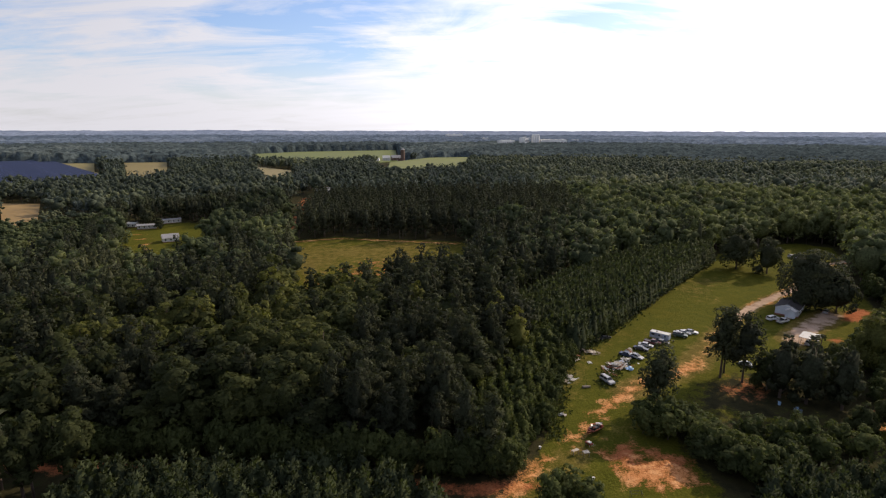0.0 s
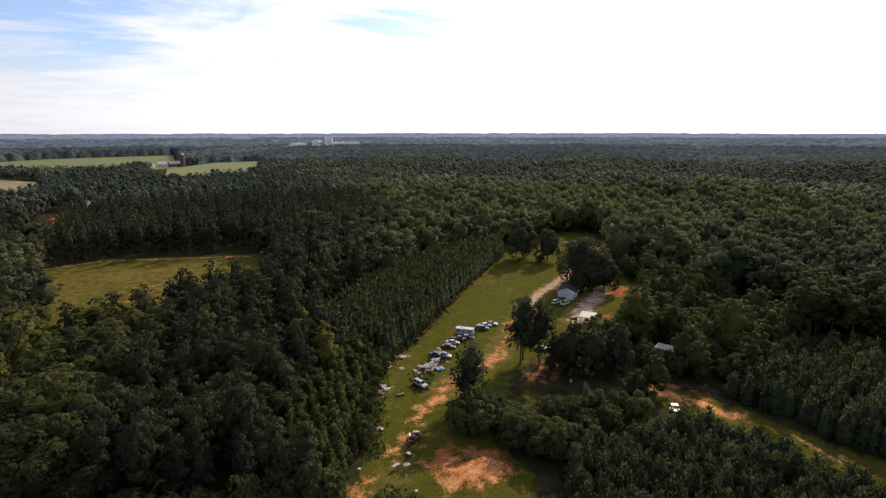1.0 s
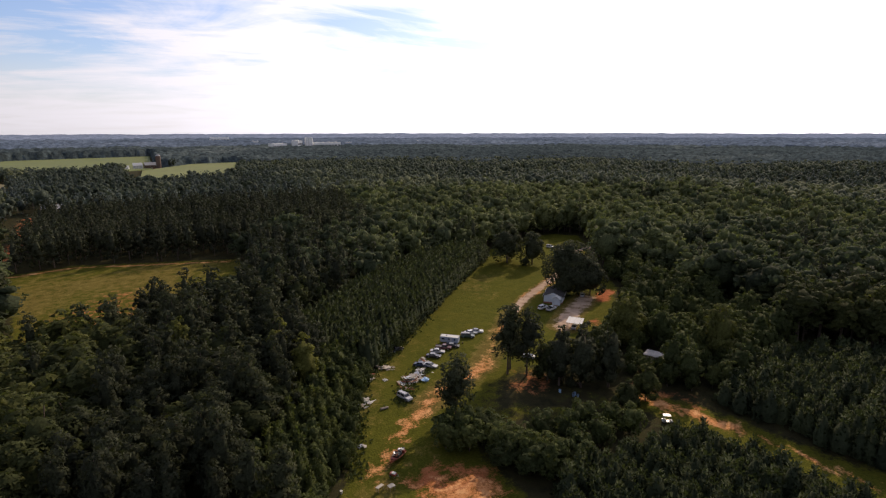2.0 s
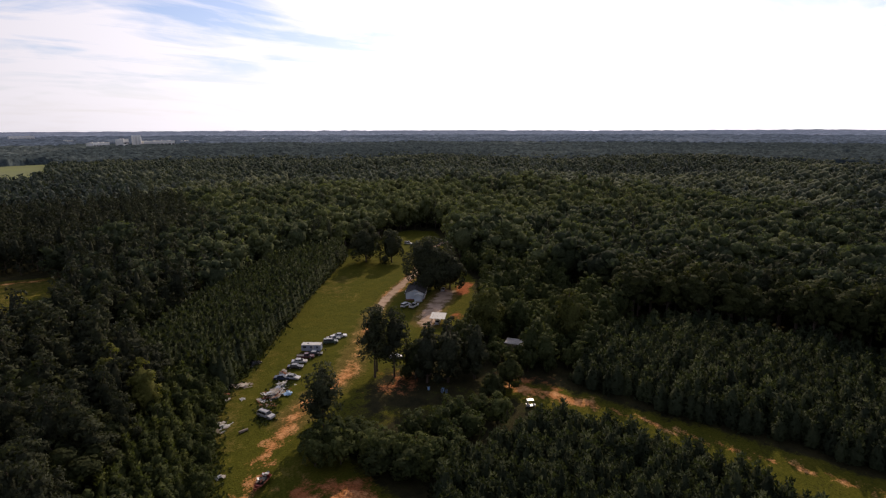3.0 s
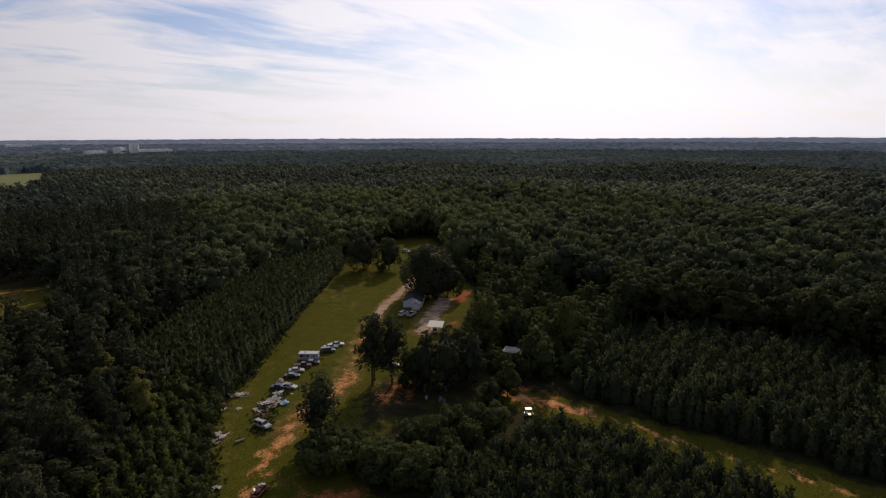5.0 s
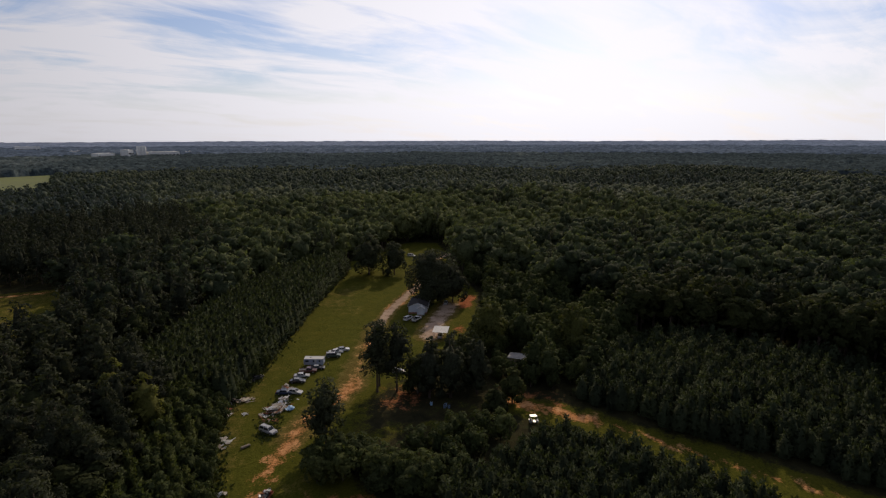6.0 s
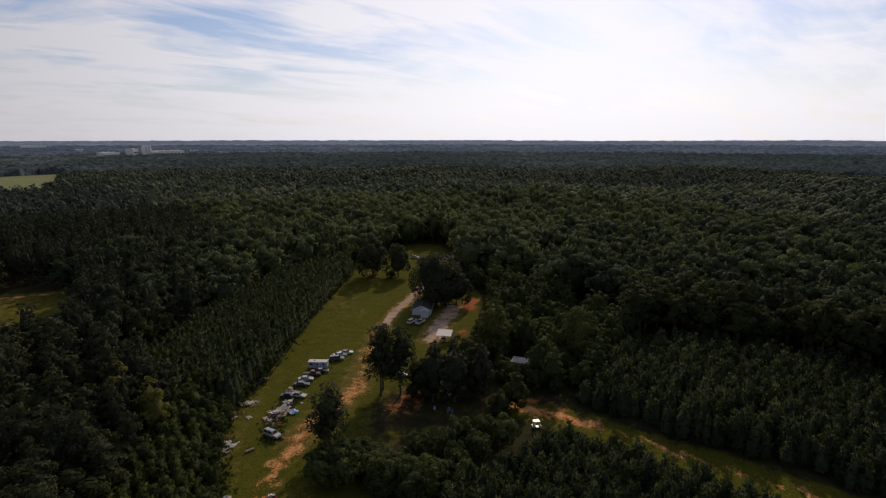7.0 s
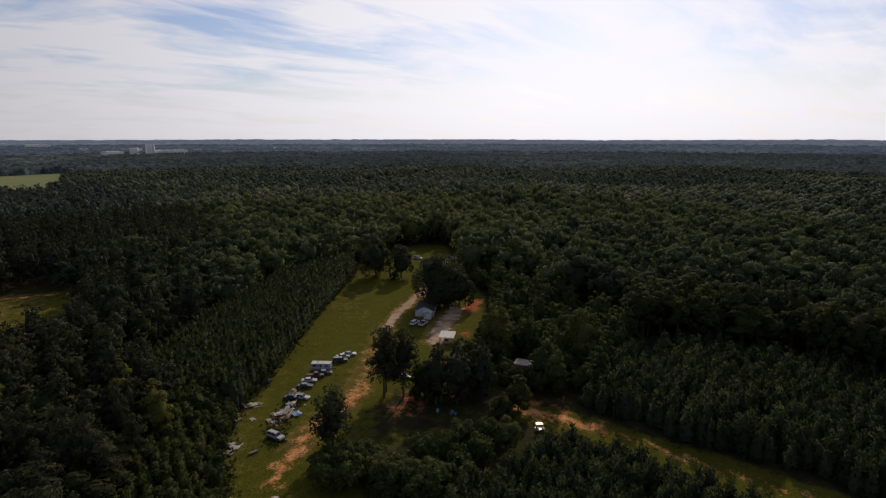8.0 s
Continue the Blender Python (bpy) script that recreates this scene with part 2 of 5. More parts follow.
def inside(x, y, poly):
    """Signed distance to a polygon's outline, positive inside."""
    x, y = np.asarray(x, float), np.asarray(y, float)
    d2, odd = np.full(x.shape, 1e18), np.zeros(x.shape, bool)
    for (ax, ay), (bx, by) in zip(poly, poly[1:] + poly[:1]):
        ex, ey = bx - ax, by - ay
        k = np.clip(((x - ax) * ex + (y - ay) * ey) / (ex * ex + ey * ey), 0, 1)
        d2 = np.minimum(d2, (x - ax - k * ex) ** 2 + (y - ay - k * ey) ** 2)
        cross = (ay > y) != (by > y)
        if ay != by:
            odd ^= cross & (x < ex * (y - ay) / (by - ay) + ax)
    d = np.sqrt(d2)
    return np.where(odd, d, -d)


def along(x, y, line, half):
    """How far a place lies inside a lane of that half width."""
    x, y = np.asarray(x, float), np.asarray(y, float)
    d2 = np.full(x.shape, 1e18)
    for (ax, ay), (bx, by) in zip(line, line[1:]):
        ex, ey = bx - ax, by - ay
        k = np.clip(((x - ax) * ex + (y - ay) * ey) / (ex * ex + ey * ey), 0, 1)
        d2 = np.minimum(d2, (x - ax - k * ex) ** 2 + (y - ay - k * ey) ** 2)
    return half - np.sqrt(d2)


STRIP = [(6, 78), (14, 92), (20, 104), (24, 116), (31, 136), (36, 143), (55, 166), (77, 193), (109, 231), (119, 247), (146, 258), (155, 266), (167, 268), (176, 258), (170, 244),
         (158, 225), (142, 192), (134, 172), (122, 158), (108, 142), (98, 132), (86, 126), (80, 118), (84, 106), (76, 101), (62, 104),
         (50, 108), (44, 104), (44, 94), (46, 84), (40, 76), (20, 74)]
TRACK_GAP = [(78, 106), (92, 108), (99, 96), (103, 84), (109, 67), (114, 52), (119, 34), (124, 5), (104, 5), (98, 36), (95, 46), (92, 62), (88, 80), (82, 86)]
LANE = [(14, 86), (2, 85), (-40, 91), (-78, 92), (-110, 100)]
MEADOW = [(-90, 292), (-65, 300), (-42, 293), (3, 281), (10, 262), (3, 215), (-6, 212), (-21, 200), (-29, 178), (-52, 168), (-60, 200), (-85, 285)]
HAMLET = [(-215, 354), (-172, 354), (-150, 342), (-122, 332), (-126, 318), (-146, 312), (-112, 234), (-127, 216), (-144, 228), (-205, 332)]
CUTTING = [(-96, 300), (-104, 335), (-107, 381), (-120, 430), (-130, 481)]
FAR_FIELDS = {
    "solar": [(-816, 980), (-777, 985), (-484, 743), (-381, 584), (-459, 547), (-600, 640)],
    "tan": [(-748, 953), (-632, 960), (-400, 604), (-430, 660), (-490, 752), (-770, 990)],
    "straw": [(-588, 975), (-522, 995), (-332, 631), (-366, 610)],
    "pasture": [(-480, 1318), (-411, 1457), (-174, 1596), (-110, 1040), (-192, 915), (-348, 962)],
    "stubble": [(-318, 870), (-232, 780), (-174, 581), (-193, 576)],
    "hay": [(-116, 971), (-55, 1136), (24, 1165), (13, 771), (-81, 622)],
    "clay": [(-379, 448), (-345, 448), (-277, 354), (-283, 333)],
}
FARMYARD = [(-152, 1085), (-92, 1085), (-80, 780), (-112, 780)]
PINE_STRIP = [(33, 141), (109, 232), (112, 239), (97, 242), (75, 228), (39, 196), (17, 169), (23, 150)]
YOUNG_EAST = [(98, 93), (102, 82), (108, 65), (113, 51), (118, 34), (123, 5), (176, 5), (168, 50), (158, 82), (147, 103), (122, 103)]
YOUNG_SOUTH = [(44, 72), (52, 84), (70, 85), (85, 84), (92, 62), (95.5, 44), (100, 5), (60, 5), (50, 45)]
YOUNG_WEST = [(-66, 84), (-45, 88), (-8, 86), (-3, 80), (2, 70), (2, 40), (-75, 40)]
YARD = [(36, 72), (38, 108), (60, 130), (98, 136), (104, 96), (90, 78)]
THICKET = [(92, 110), (98, 132), (108, 142), (122, 158), (134, 172), (142, 189), (152, 194), (156, 176), (150, 152), (150, 130), (140, 106), (122, 104), (101, 95)]
SOUTH_SCRUB = [(-3, 40), (52, 40), (46, 84), (6, 80), (-3, 84)]
SCRUB_WEST = [(-340, 350), (-300, 380), (-240, 375), (-218, 335), (-190, 285), (-186, 225), (-230, 190)]
FRINGE = [(9, 92), (17, 105), (21, 117), (28, 137), (35, 145), (30, 150), (21, 142), (12, 121), (3, 104), (1, 94)]
SANDY_ROAD = [(4, 82), (14, 88), (22, 98), (32, 111), (39, 118), (46, 124), (59, 131), (72, 147), (86, 164), (96, 174), (111, 186), (122, 194), (138, 212), (150, 226), (166, 232)]
YARD_DRIVE = [(94, 146.5), (99, 152), (105, 157.5), (111, 162), (117, 166)]
TRACK = [(84, 103), (89, 99), (92, 91), (97, 80.5), (99, 72), (101.3, 64), (104.2, 55), (107, 47.5), (109.5, 41), (116, 8)]


def axis(lo, hi, step, far, grow):
    mid = list(np.arange(lo, hi + step, step))
    up, down, s = [mid[-1]], [mid[0]], step
    while up[-1] < far or down[-1] > -far:
        s *= grow
        up.append(up[-1] + s)
        down.append(down[-1] - s)
    return np.array(down[:0:-1] + mid + up[1:])


def mesh_of(name, verts, faces, mat, tint=None, smooth=False, normals=None):
    """A mesh from arrays: verts (n, 3) and a list of face arrays (m, 3) or (m, 4); tint: one value a vertex."""
    me = bpy.data.meshes.new(name)
    faces = [np.asarray(f, np.int32) for f in faces if len(f)]
    loops = np.concatenate([f.ravel() for f in faces])
    sizes = np.concatenate([np.full(len(f), f.shape[1], np.int32) for f in faces])
    me.vertices.add(len(verts))
    me.vertices.foreach_set("co", np.asarray(verts, np.float32).ravel())
    me.loops.add(len(loops))
    me.loops.foreach_set("vertex_index", loops)
    me.polygons.add(len(sizes))
    me.polygons.foreach_set("loop_start", np.concatenate([[0], np.cumsum(sizes)[:-1]]).astype(np.int32))
    me.update(calc_edges=True)
    if smooth:
        me.polygons.foreach_set("use_smooth", np.ones(len(sizes), bool))
    if tint is not None:
        me.attributes.new("tint", "FLOAT", "POINT").data.foreach_set("value", np.asarray(tint, np.float32))
    if normals is not None:
        me.attributes.new("custom_normal", "FLOAT_VECTOR", "POINT").data.foreach_set("vector", np.asarray(normals, np.float32).ravel())
    me.materials.append(mat)
    return me


def grid_faces(nx, ny):
    i = np.arange(nx * ny).reshape(ny, nx)
    return np.stack([i[:-1, :-1], i[:-1, 1:], i[1:, 1:], i[1:, :-1]], -1).reshape(-1, 4)


def bumps(x, y, size, seed=0):
    """Smooth value noise between 0 and 1, with cells of that size."""
    r = np.random.RandomState(seed).rand(256, 256)
    u, v = np.asarray(x, float) / size, np.asarray(y, float) / size
    iu, iv = np.floor(u).astype(int), np.floor(v).astype(int)
    fu, fv = u - iu, v - iv
    fu, fv = fu * fu * (3 - 2 * fu), fv * fv * (3 - 2 * fv)
    a, b, c, d = (r[(iv + j) % 256, (iu + i) % 256] for j in (0, 1) for i in (0, 1))
    return (a * (1 - fu) + b * fu) * (1 - fv) + (c * (1 - fu) + d * fu) * fv


def soft(d, width):
    return np.clip(0.5 + d / width, 0, 1)


def build_ground():
    gx, gy = axis(-115, 180, 2.0, 4700, 1.12), axis(36, 305, 2.0, 4700, 1.12)
    X, Y = np.meshgrid(gx, gy)
    Z = rise_of(X, Y) + 0.25 * (bumps(X, Y, 9, 3) - 0.5) + 0.10 * (bumps(X, Y, 3, 4) - 0.5)
    # heaps and hollows of the sand diggings
    pit = np.clip(inside(X, Y, [(18, 84), (28, 101), (37, 98), (44, 90), (40, 82), (28, 80)]) / 3, 0, 1)
    Z += pit * (1.6 * bumps(X, Y, 5, 8) - 0.8)
    n = bumps(X, Y, 14, 5)
    grass = np.maximum.reduce([soft(inside(X, Y, STRIP), 4), 0.8 * soft(inside(X, Y, TRACK_GAP) - 3, 4), soft(inside(X, Y, MEADOW), 4), soft(inside(X, Y, HAMLET), 8)])
    grass *= 1 - 0.8 * soft(inside(X, Y, [(50, 112), (58, 122), (68, 127), (84, 126), (88, 108), (76, 102), (62, 105)]), 8)
    sand = 0.60 * soft(along(X, Y, SANDY_ROAD[5:], 2.6), 4) * soft(n - 0.38, 0.5)
    sand = np.maximum(sand, 0.60 * soft(along(X, Y, SANDY_ROAD[3:7], 2.2), 4.5))
    sand = np.maximum(sand, 0.95 * soft(along(X, Y, SANDY_ROAD[8:], 1.5), 1.5))
    sand = np.maximum(sand, 0.56 * soft(along(X, Y, [(58, 128), (61, 131), (63, 135)], 1.7), 4))
    sand = np.maximum(sand, 0.86 * soft(along(X, Y, [(87, 101), (90, 95), (93, 89), (95, 85)], 1.7), 4))
    sand = np.maximum(sand, 0.72 * soft(along(X, Y, TRACK, 0.9), 2.5))
    sand = np.maximum(sand, 0.74 * soft(along(X, Y, [(31.5, 88), (36, 87.5), (41, 87.5)], 2.4), 4))
    sand = np.maximum(sand, 0.70 * soft(along(X, Y, [(27.5, 95.5), (30, 93), (33, 90)], 1.0), 3))
    sand = np.maximum(sand, 0.72 * soft(along(X, Y, [(34.5, 94.5), (37.5, 92), (40, 89.5)], 1.4), 3))
    sand = np.maximum(sand, 0.50 * soft(along(X, Y, SANDY_ROAD[2:5], 1.8), 4))
    sand = np.maximum(sand, 0.70 * soft(along(X, Y, [(9, 83.5), (12.5, 88), (17, 94)], 1.8), 4))
    sand = np.maximum(sand, 0.74 * soft(along(X, Y, YARD_DRIVE, 3.2), 3))
    sand = np.maximum(sand, 0.75 * soft(along(X, Y, [(-88, 289), (-65, 296), (-42, 289), (2, 277)], 1.2), 2))
    sand = np.maximum(sand, 0.62 * soft(along(X, Y, [(-152, 262), (-178, 304), (-199, 332)], 1.4), 3))
    sand = np.maximum(sand, 0.70 * soft(along(X, Y, [(-126, 304), (-129, 322), (-131, 340)], 2.0), 4))
    clay = 0.84 * soft(np.maximum(along(X, Y, [(119.5, 162), (123.5, 166), (128, 169)], 2.6), along(X, Y, [(104, 143.5), (106, 148)], 1.2)), 4)
    clay = np.maximum(clay, 0.60 * soft(inside(X, Y, [(26, 97), (33, 100), (44, 94), (45, 86), (40, 83.5), (32, 84), (28, 90)]), 6))
    clay = np.maximum(clay, 0.66 * soft(along(X, Y, LANE, 2.0), 3))
    clay = np.maximum(clay, 0.34 * soft(along(X, Y, SANDY_ROAD[2:6], 3.2), 4))
    clay = np.maximum(clay, 0.38 * soft(inside(X, Y, [(58, 122), (68, 127), (76, 122), (72, 113), (64, 112)]), 7))
    clay = np.maximum(clay, 0.40 * soft(inside(X, Y, [(80, 104), (90, 112), (98, 100), (96, 90), (88, 92)]), 6))
    clay = np.maximum(clay, 0.16 * soft(inside(X, Y, [(99, 150), (106, 163), (118, 172), (126, 168), (112, 152)]), 6))
    clay = np.maximum(clay, 0.62 * soft(along(X, Y, CUTTING, 4), 5))
    clay = np.maximum(clay, 0.36 * soft(inside(X, Y, [(-64, 215), (-52, 168), (-29, 178), (-21, 200), (-6, 225), (-40, 256)]), 18))
    dry = 0.62 * soft(inside(X, Y, MEADOW), 6) * (0.45 + 0.75 * bumps(X, Y, 24, 15))
    dry = np.maximum(dry, 0.85 * (bumps(X, Y, 17, 16) - 0.42) * soft(inside(X, Y, STRIP), 4))
    dry = np.maximum(dry, 0.42 * soft(along(X, Y, [(27, 118), (33, 137), (44, 150)], 4), 6))
    dry = np.maximum(dry, 0.55 * soft(inside(X, Y, [(8, 84), (18, 98), (28, 106), (30, 98), (22, 84), (14, 78)]), 6))
    dry = np.maximum(dry, soft(np.maximum(along(X, Y, SANDY_ROAD[8:], 2.6), along(X, Y, YARD_DRIVE, 5.0)), 1.0))
    dry = np.maximum(dry, 0.78 * soft(along(X, Y, SANDY_ROAD[4:9], 4.4), 4))
    me = mesh_of("ground", np.stack([X, Y, Z], -1).reshape(-1, 3), [grid_faces(len(gx), len(gy))], GROUND, smooth=True)
    cov = np.stack([grass, sand, clay, dry], -1).reshape(-1, 4)
    me.color_attributes.new("cover", "FLOAT_COLOR", "POINT").data.foreach_set("color", cov.astype(np.float32).ravel())
    tagged(new("ground", me), "gently rising ground of mown grass, pale sand, red clay and forest litter", "ground", kind="structure")


build_ground()
FIELD_COLOURS = {"solar": (0.10, 0.13, 0.03), "tan": (0.17, 0.145, 0.05), "straw": (0.17, 0.135, 0.045), "pasture": (0.10, 0.125, 0.024),
                 "stubble": (0.20, 0.17, 0.08), "hay": (0.12, 0.14, 0.03), "clay": (0.24, 0.16, 0.06)}
FIELD_LABELS = {"solar": "green grass field under the far rows of solar panels", "tan": "far tan crop field between woods", "straw": "far straw-coloured field between woods",
                "pasture": "long far green pasture between tree lines", "stubble": "pale stubble field cut into the woods", "hay": "light green hay field beside the far farm",
                "clay": "bare orange clay field at the wood's edge"}


def build_fields():
    for key, poly in FAR_FIELDS.items():
        z = max(high(*p) for p in poly) + 0.4
        bm = bmesh.new()
        bm.faces.new([bm.verts.new((x, y, z)) for x, y in poly])
        bmesh.ops.recalc_face_normals(bm, faces=bm.faces)
        ext = bmesh.ops.extrude_face_region(bm, geom=bm.faces[:])
        bmesh.ops.translate(bm, verts=[v for v in ext["geom"] if isinstance(v, bmesh.types.BMVert)], vec=(0, 0, -4))
        bmesh.ops.recalc_face_normals(bm, faces=bm.faces)
        me = bpy.data.meshes.new("field")
        bm.to_mesh(me)
        me.materials.append(plain("field_" + key, FIELD_COLOURS[key], 0.95, vary=0.3, scale=0.03))
        tagged(new("field", me), FIELD_LABELS[key], "field", kind="structure")


build_fields()

# ---- woods ----


def unit(v):
    return v / np.maximum(np.linalg.norm(v, axis=-1, keepdims=True), 1e-9)


def cards(r, at, out, size, aspect=0.6, loose=0.6, spike=None):
    """Small bent leaf sprays at the given places; spike: the way in which each one points."""
    n = unit(out + loose * r.randn(*out.shape))
    u = unit(np.cross(n, r.randn(*n.shape))) if spike is None else unit(spike + 0.25 * r.randn(*spike.shape))
    v = unit(np.cross(n, u))
    n = np.cross(u, v)
    s = size[:, None]
    tri = np.stack([at + u * s - 0.2 * n * s, at - 0.6 * u * s + v * s * aspect, at - 0.6 * u * s - v * s * aspect], 1)
    soft_n = unit(0.92 * unit(out) + 0.24 * n)
    return tri.reshape(-1, 3), np.arange(len(at) * 3).reshape(-1, 3), np.repeat(soft_n, 3, 0)


def lump(r, centre, radii, rough=0.18, fine=False):
    """A knobbly closed core that stops the light in a crown."""
    bm = bmesh.new()
    bmesh.ops.create_icosphere(bm, subdivisions=2 if fine else 1, radius=1)
    v = np.array([q.co[:] for q in bm.verts])
    f = np.array([[q.index for q in p.verts] for p in bm.faces])
    bm.free()
    return v * np.array(radii) * (1 + rough * r.randn(len(v), 1)) + np.array(centre), f, unit(v)


def stem(h, r0, r1, sides=6, lean=(0, 0), z0=-0.6):
    a = np.arange(sides) * 2 * math.pi / sides
    rings = [np.stack([r * np.cos(a) + lean[0] * k, r * np.sin(a) + lean[1] * k, np.full(sides, z0 + (h - z0) * k)], -1) for r, k in ((r0 * 1.35, 0), (r0, 0.08), ((r0 + r1) / 2, 0.5), (r1, 1))]
    v = np.concatenate(rings)
    i = np.arange(sides)
    f = [np.stack([k * sides + i, k * sides + (i + 1) % sides, (k + 1) * sides + (i + 1) % sides, (k + 1) * sides + i], -1) for k in range(3)]
    return v, np.concatenate(f)


def limb(a, b, r0, r1, sides=5):
    a, b = np.array(a, float), np.array(b, float)
    d = unit(b - a)
    u = unit(np.cross(d, (0.3, 0.5, 0.8)))
    w = np.cross(d, u)
    ang = np.arange(sides) * 2 * math.pi / sides
    ring = np.cos(ang)[:, None] * u + np.sin(ang)[:, None] * w
    i = np.arange(sides)
    return np.concatenate([a + r0 * ring, b + r1 * ring]), np.stack([i, (i + 1) % sides, sides + (i + 1) % sides, sides + i], -1)


def joined(pieces):
    verts, faces, normals, n = [], {3: [], 4: []}, [], 0
    for v, f, *nv in pieces:
        verts.append(v)
        normals += nv
        faces[f.shape[1]].append(f + n)
        n += len(v)
    return np.concatenate(verts), [np.concatenate(f) for f in faces.values() if f], np.concatenate(normals) if normals else None


def hardwood(seed, H, R, n_leaf, size, n_blob=12, fine=True, base=0.30, point=0.0, lobes=0, skirt=0.0):
    """Crown of a broad-leaved tree: lobes round a core, leaves on their skins. Returns crown and wood pieces."""
    r = np.random.RandomState(seed)
    mid, half = H * (1 + base) / 2, H * (1 - base) / 2
    ang = np.arange(n_blob) * 2.4 + r.rand() * 6
    lift = (np.arange(n_blob) + 0.5) / n_blob * 1.75 - 0.8 + 0.12 * r.randn(n_blob)
    wide = np.sqrt(np.clip(1 - lift ** 2 * 0.85, 0.05, 1))
    taper = 1 - point * np.clip((lift + 0.5) / 1.4, 0, 1)
    wide = np.where(lift < 0.1, np.maximum(wide, skirt), wide) * taper
    rb = R * (0.34 + 0.14 * r.rand(n_blob)) * (0.75 + 0.35 * wide) * (0.45 + 0.55 * taper)
    at = np.stack([np.cos(ang) * wide * (R - rb * 0.75), np.sin(ang) * wide * (R - rb * 0.75), mid + lift * (half - rb * 0.55)], -1)
    k = r.choice(n_blob, n_leaf, p=rb ** 2 / (rb ** 2).sum())
    d = unit(r.randn(n_leaf, 3) + unit(at[k] - (0, 0, mid - 0.25 * half)) * 0.9 + (0, 0, 0.35))
    place = at[k] + d * (rb[k] * (0.82 + 0.28 * r.rand(n_leaf)))[:, None]
    crown = [cards(r, place, d + (0, 0, 0.25), size * (0.7 + 0.6 * r.rand(n_leaf)), 0.66, 0.42)]
    crown.append(lump(r, (0, 0, mid - 0.05 * half), (R * 0.60, R * 0.60, half * 0.70), 0.12, fine))
    if fine:
        crown += [lump(r, at[j], (rb[j] * 0.66,) * 3, 0.10) for j in range(0, n_blob, 3)]
    crown += [lump(r, at[j], (rb[j] * 0.82,) * 3, 0.14) for j in range(n_blob - lobes, n_blob)]
    wood = [stem(mid, 0.022 * H, 0.010 * H, 7)] if fine else [limb((0, 0, -0.5), (0, 0, mid), 0.022 * H, 0.010 * H, 3)]
    if fine:
        wood += [limb((0, 0, H * (base + 0.02 * j)), at[j], 0.010 * H, 0.004 * H) for j in range(0, n_blob, 2)]
    return crown, wood


def pine(seed, H, R, n_leaf, size, n_blob=18, fine=True, base=0.32):
    """Crown of a grown pine: tufted boughs in loose storeys round a straight stem."""
    r = np.random.RandomState(seed)
    lift = np.clip(np.linspace(0.02, 0.97, n_blob) + 0.02 * r.randn(n_blob), 0.0, 1.0)
    ang = np.arange(n_blob) * 2.4 + r.rand() * 6 + 0.3 * r.randn(n_blob)
    reach = R * np.sqrt(np.clip(1.03 - lift ** 1.25, 0.02, 1)) * (0.62 + 0.38 * r.rand(n_blob)) * (0.72 + 0.28 * np.clip(lift * 4, 0, 1))
    z = H * (base + (1 - base) * lift)
    rb = R * (0.36 + 0.12 * r.rand(n_blob)) * (1 - 0.25 * lift)
    at = np.stack([np.cos(ang) * reach * 0.72, np.sin(ang) * reach * 0.72, z], -1)
    k = r.choice(n_blob, n_leaf, p=rb ** 2 / (rb ** 2).sum())
    d = unit(r.randn(n_leaf, 3) * (1, 1, 0.8) + unit(at[k] * (1, 1, 0) + 1e-3) * 0.5 + (0, 0, 0.4))
    place = at[k] + d * (rb[k] * (0.7 + 0.45 * r.rand(n_leaf)))[:, None] * (1.15, 1.15, 0.85)
    crown = [cards(r, place, d + (0, 0, 0.3), size * (0.7 + 0.6 * r.rand(n_leaf)), 0.45, 0.6)]
    crown.append(lump(r, (0, 0, H * (base + (1 - base) * 0.52)), (R * 0.36, R * 0.36, H * (1 - base) * 0.34), 0.15, fine))
    if fine:
        crown += [lump(r, at[j], (rb[j] * 0.7, rb[j] * 0.7, rb[j] * 0.5), 0.12) for j in range(0, n_blob, 3)]
    wood = [stem(H * 0.93, 0.015 * H, 0.004 * H, 7)] if fine else [limb((0, 0, -0.5), (0, 0, H * 0.9), 0.015 * H, 0.005 * H, 3)]
    if fine:
        wood += [limb((0, 0, at[j][2] - 0.4), at[j], 0.07, 0.03, 4) for j in range(0, n_blob, 2)]
    return crown, wood


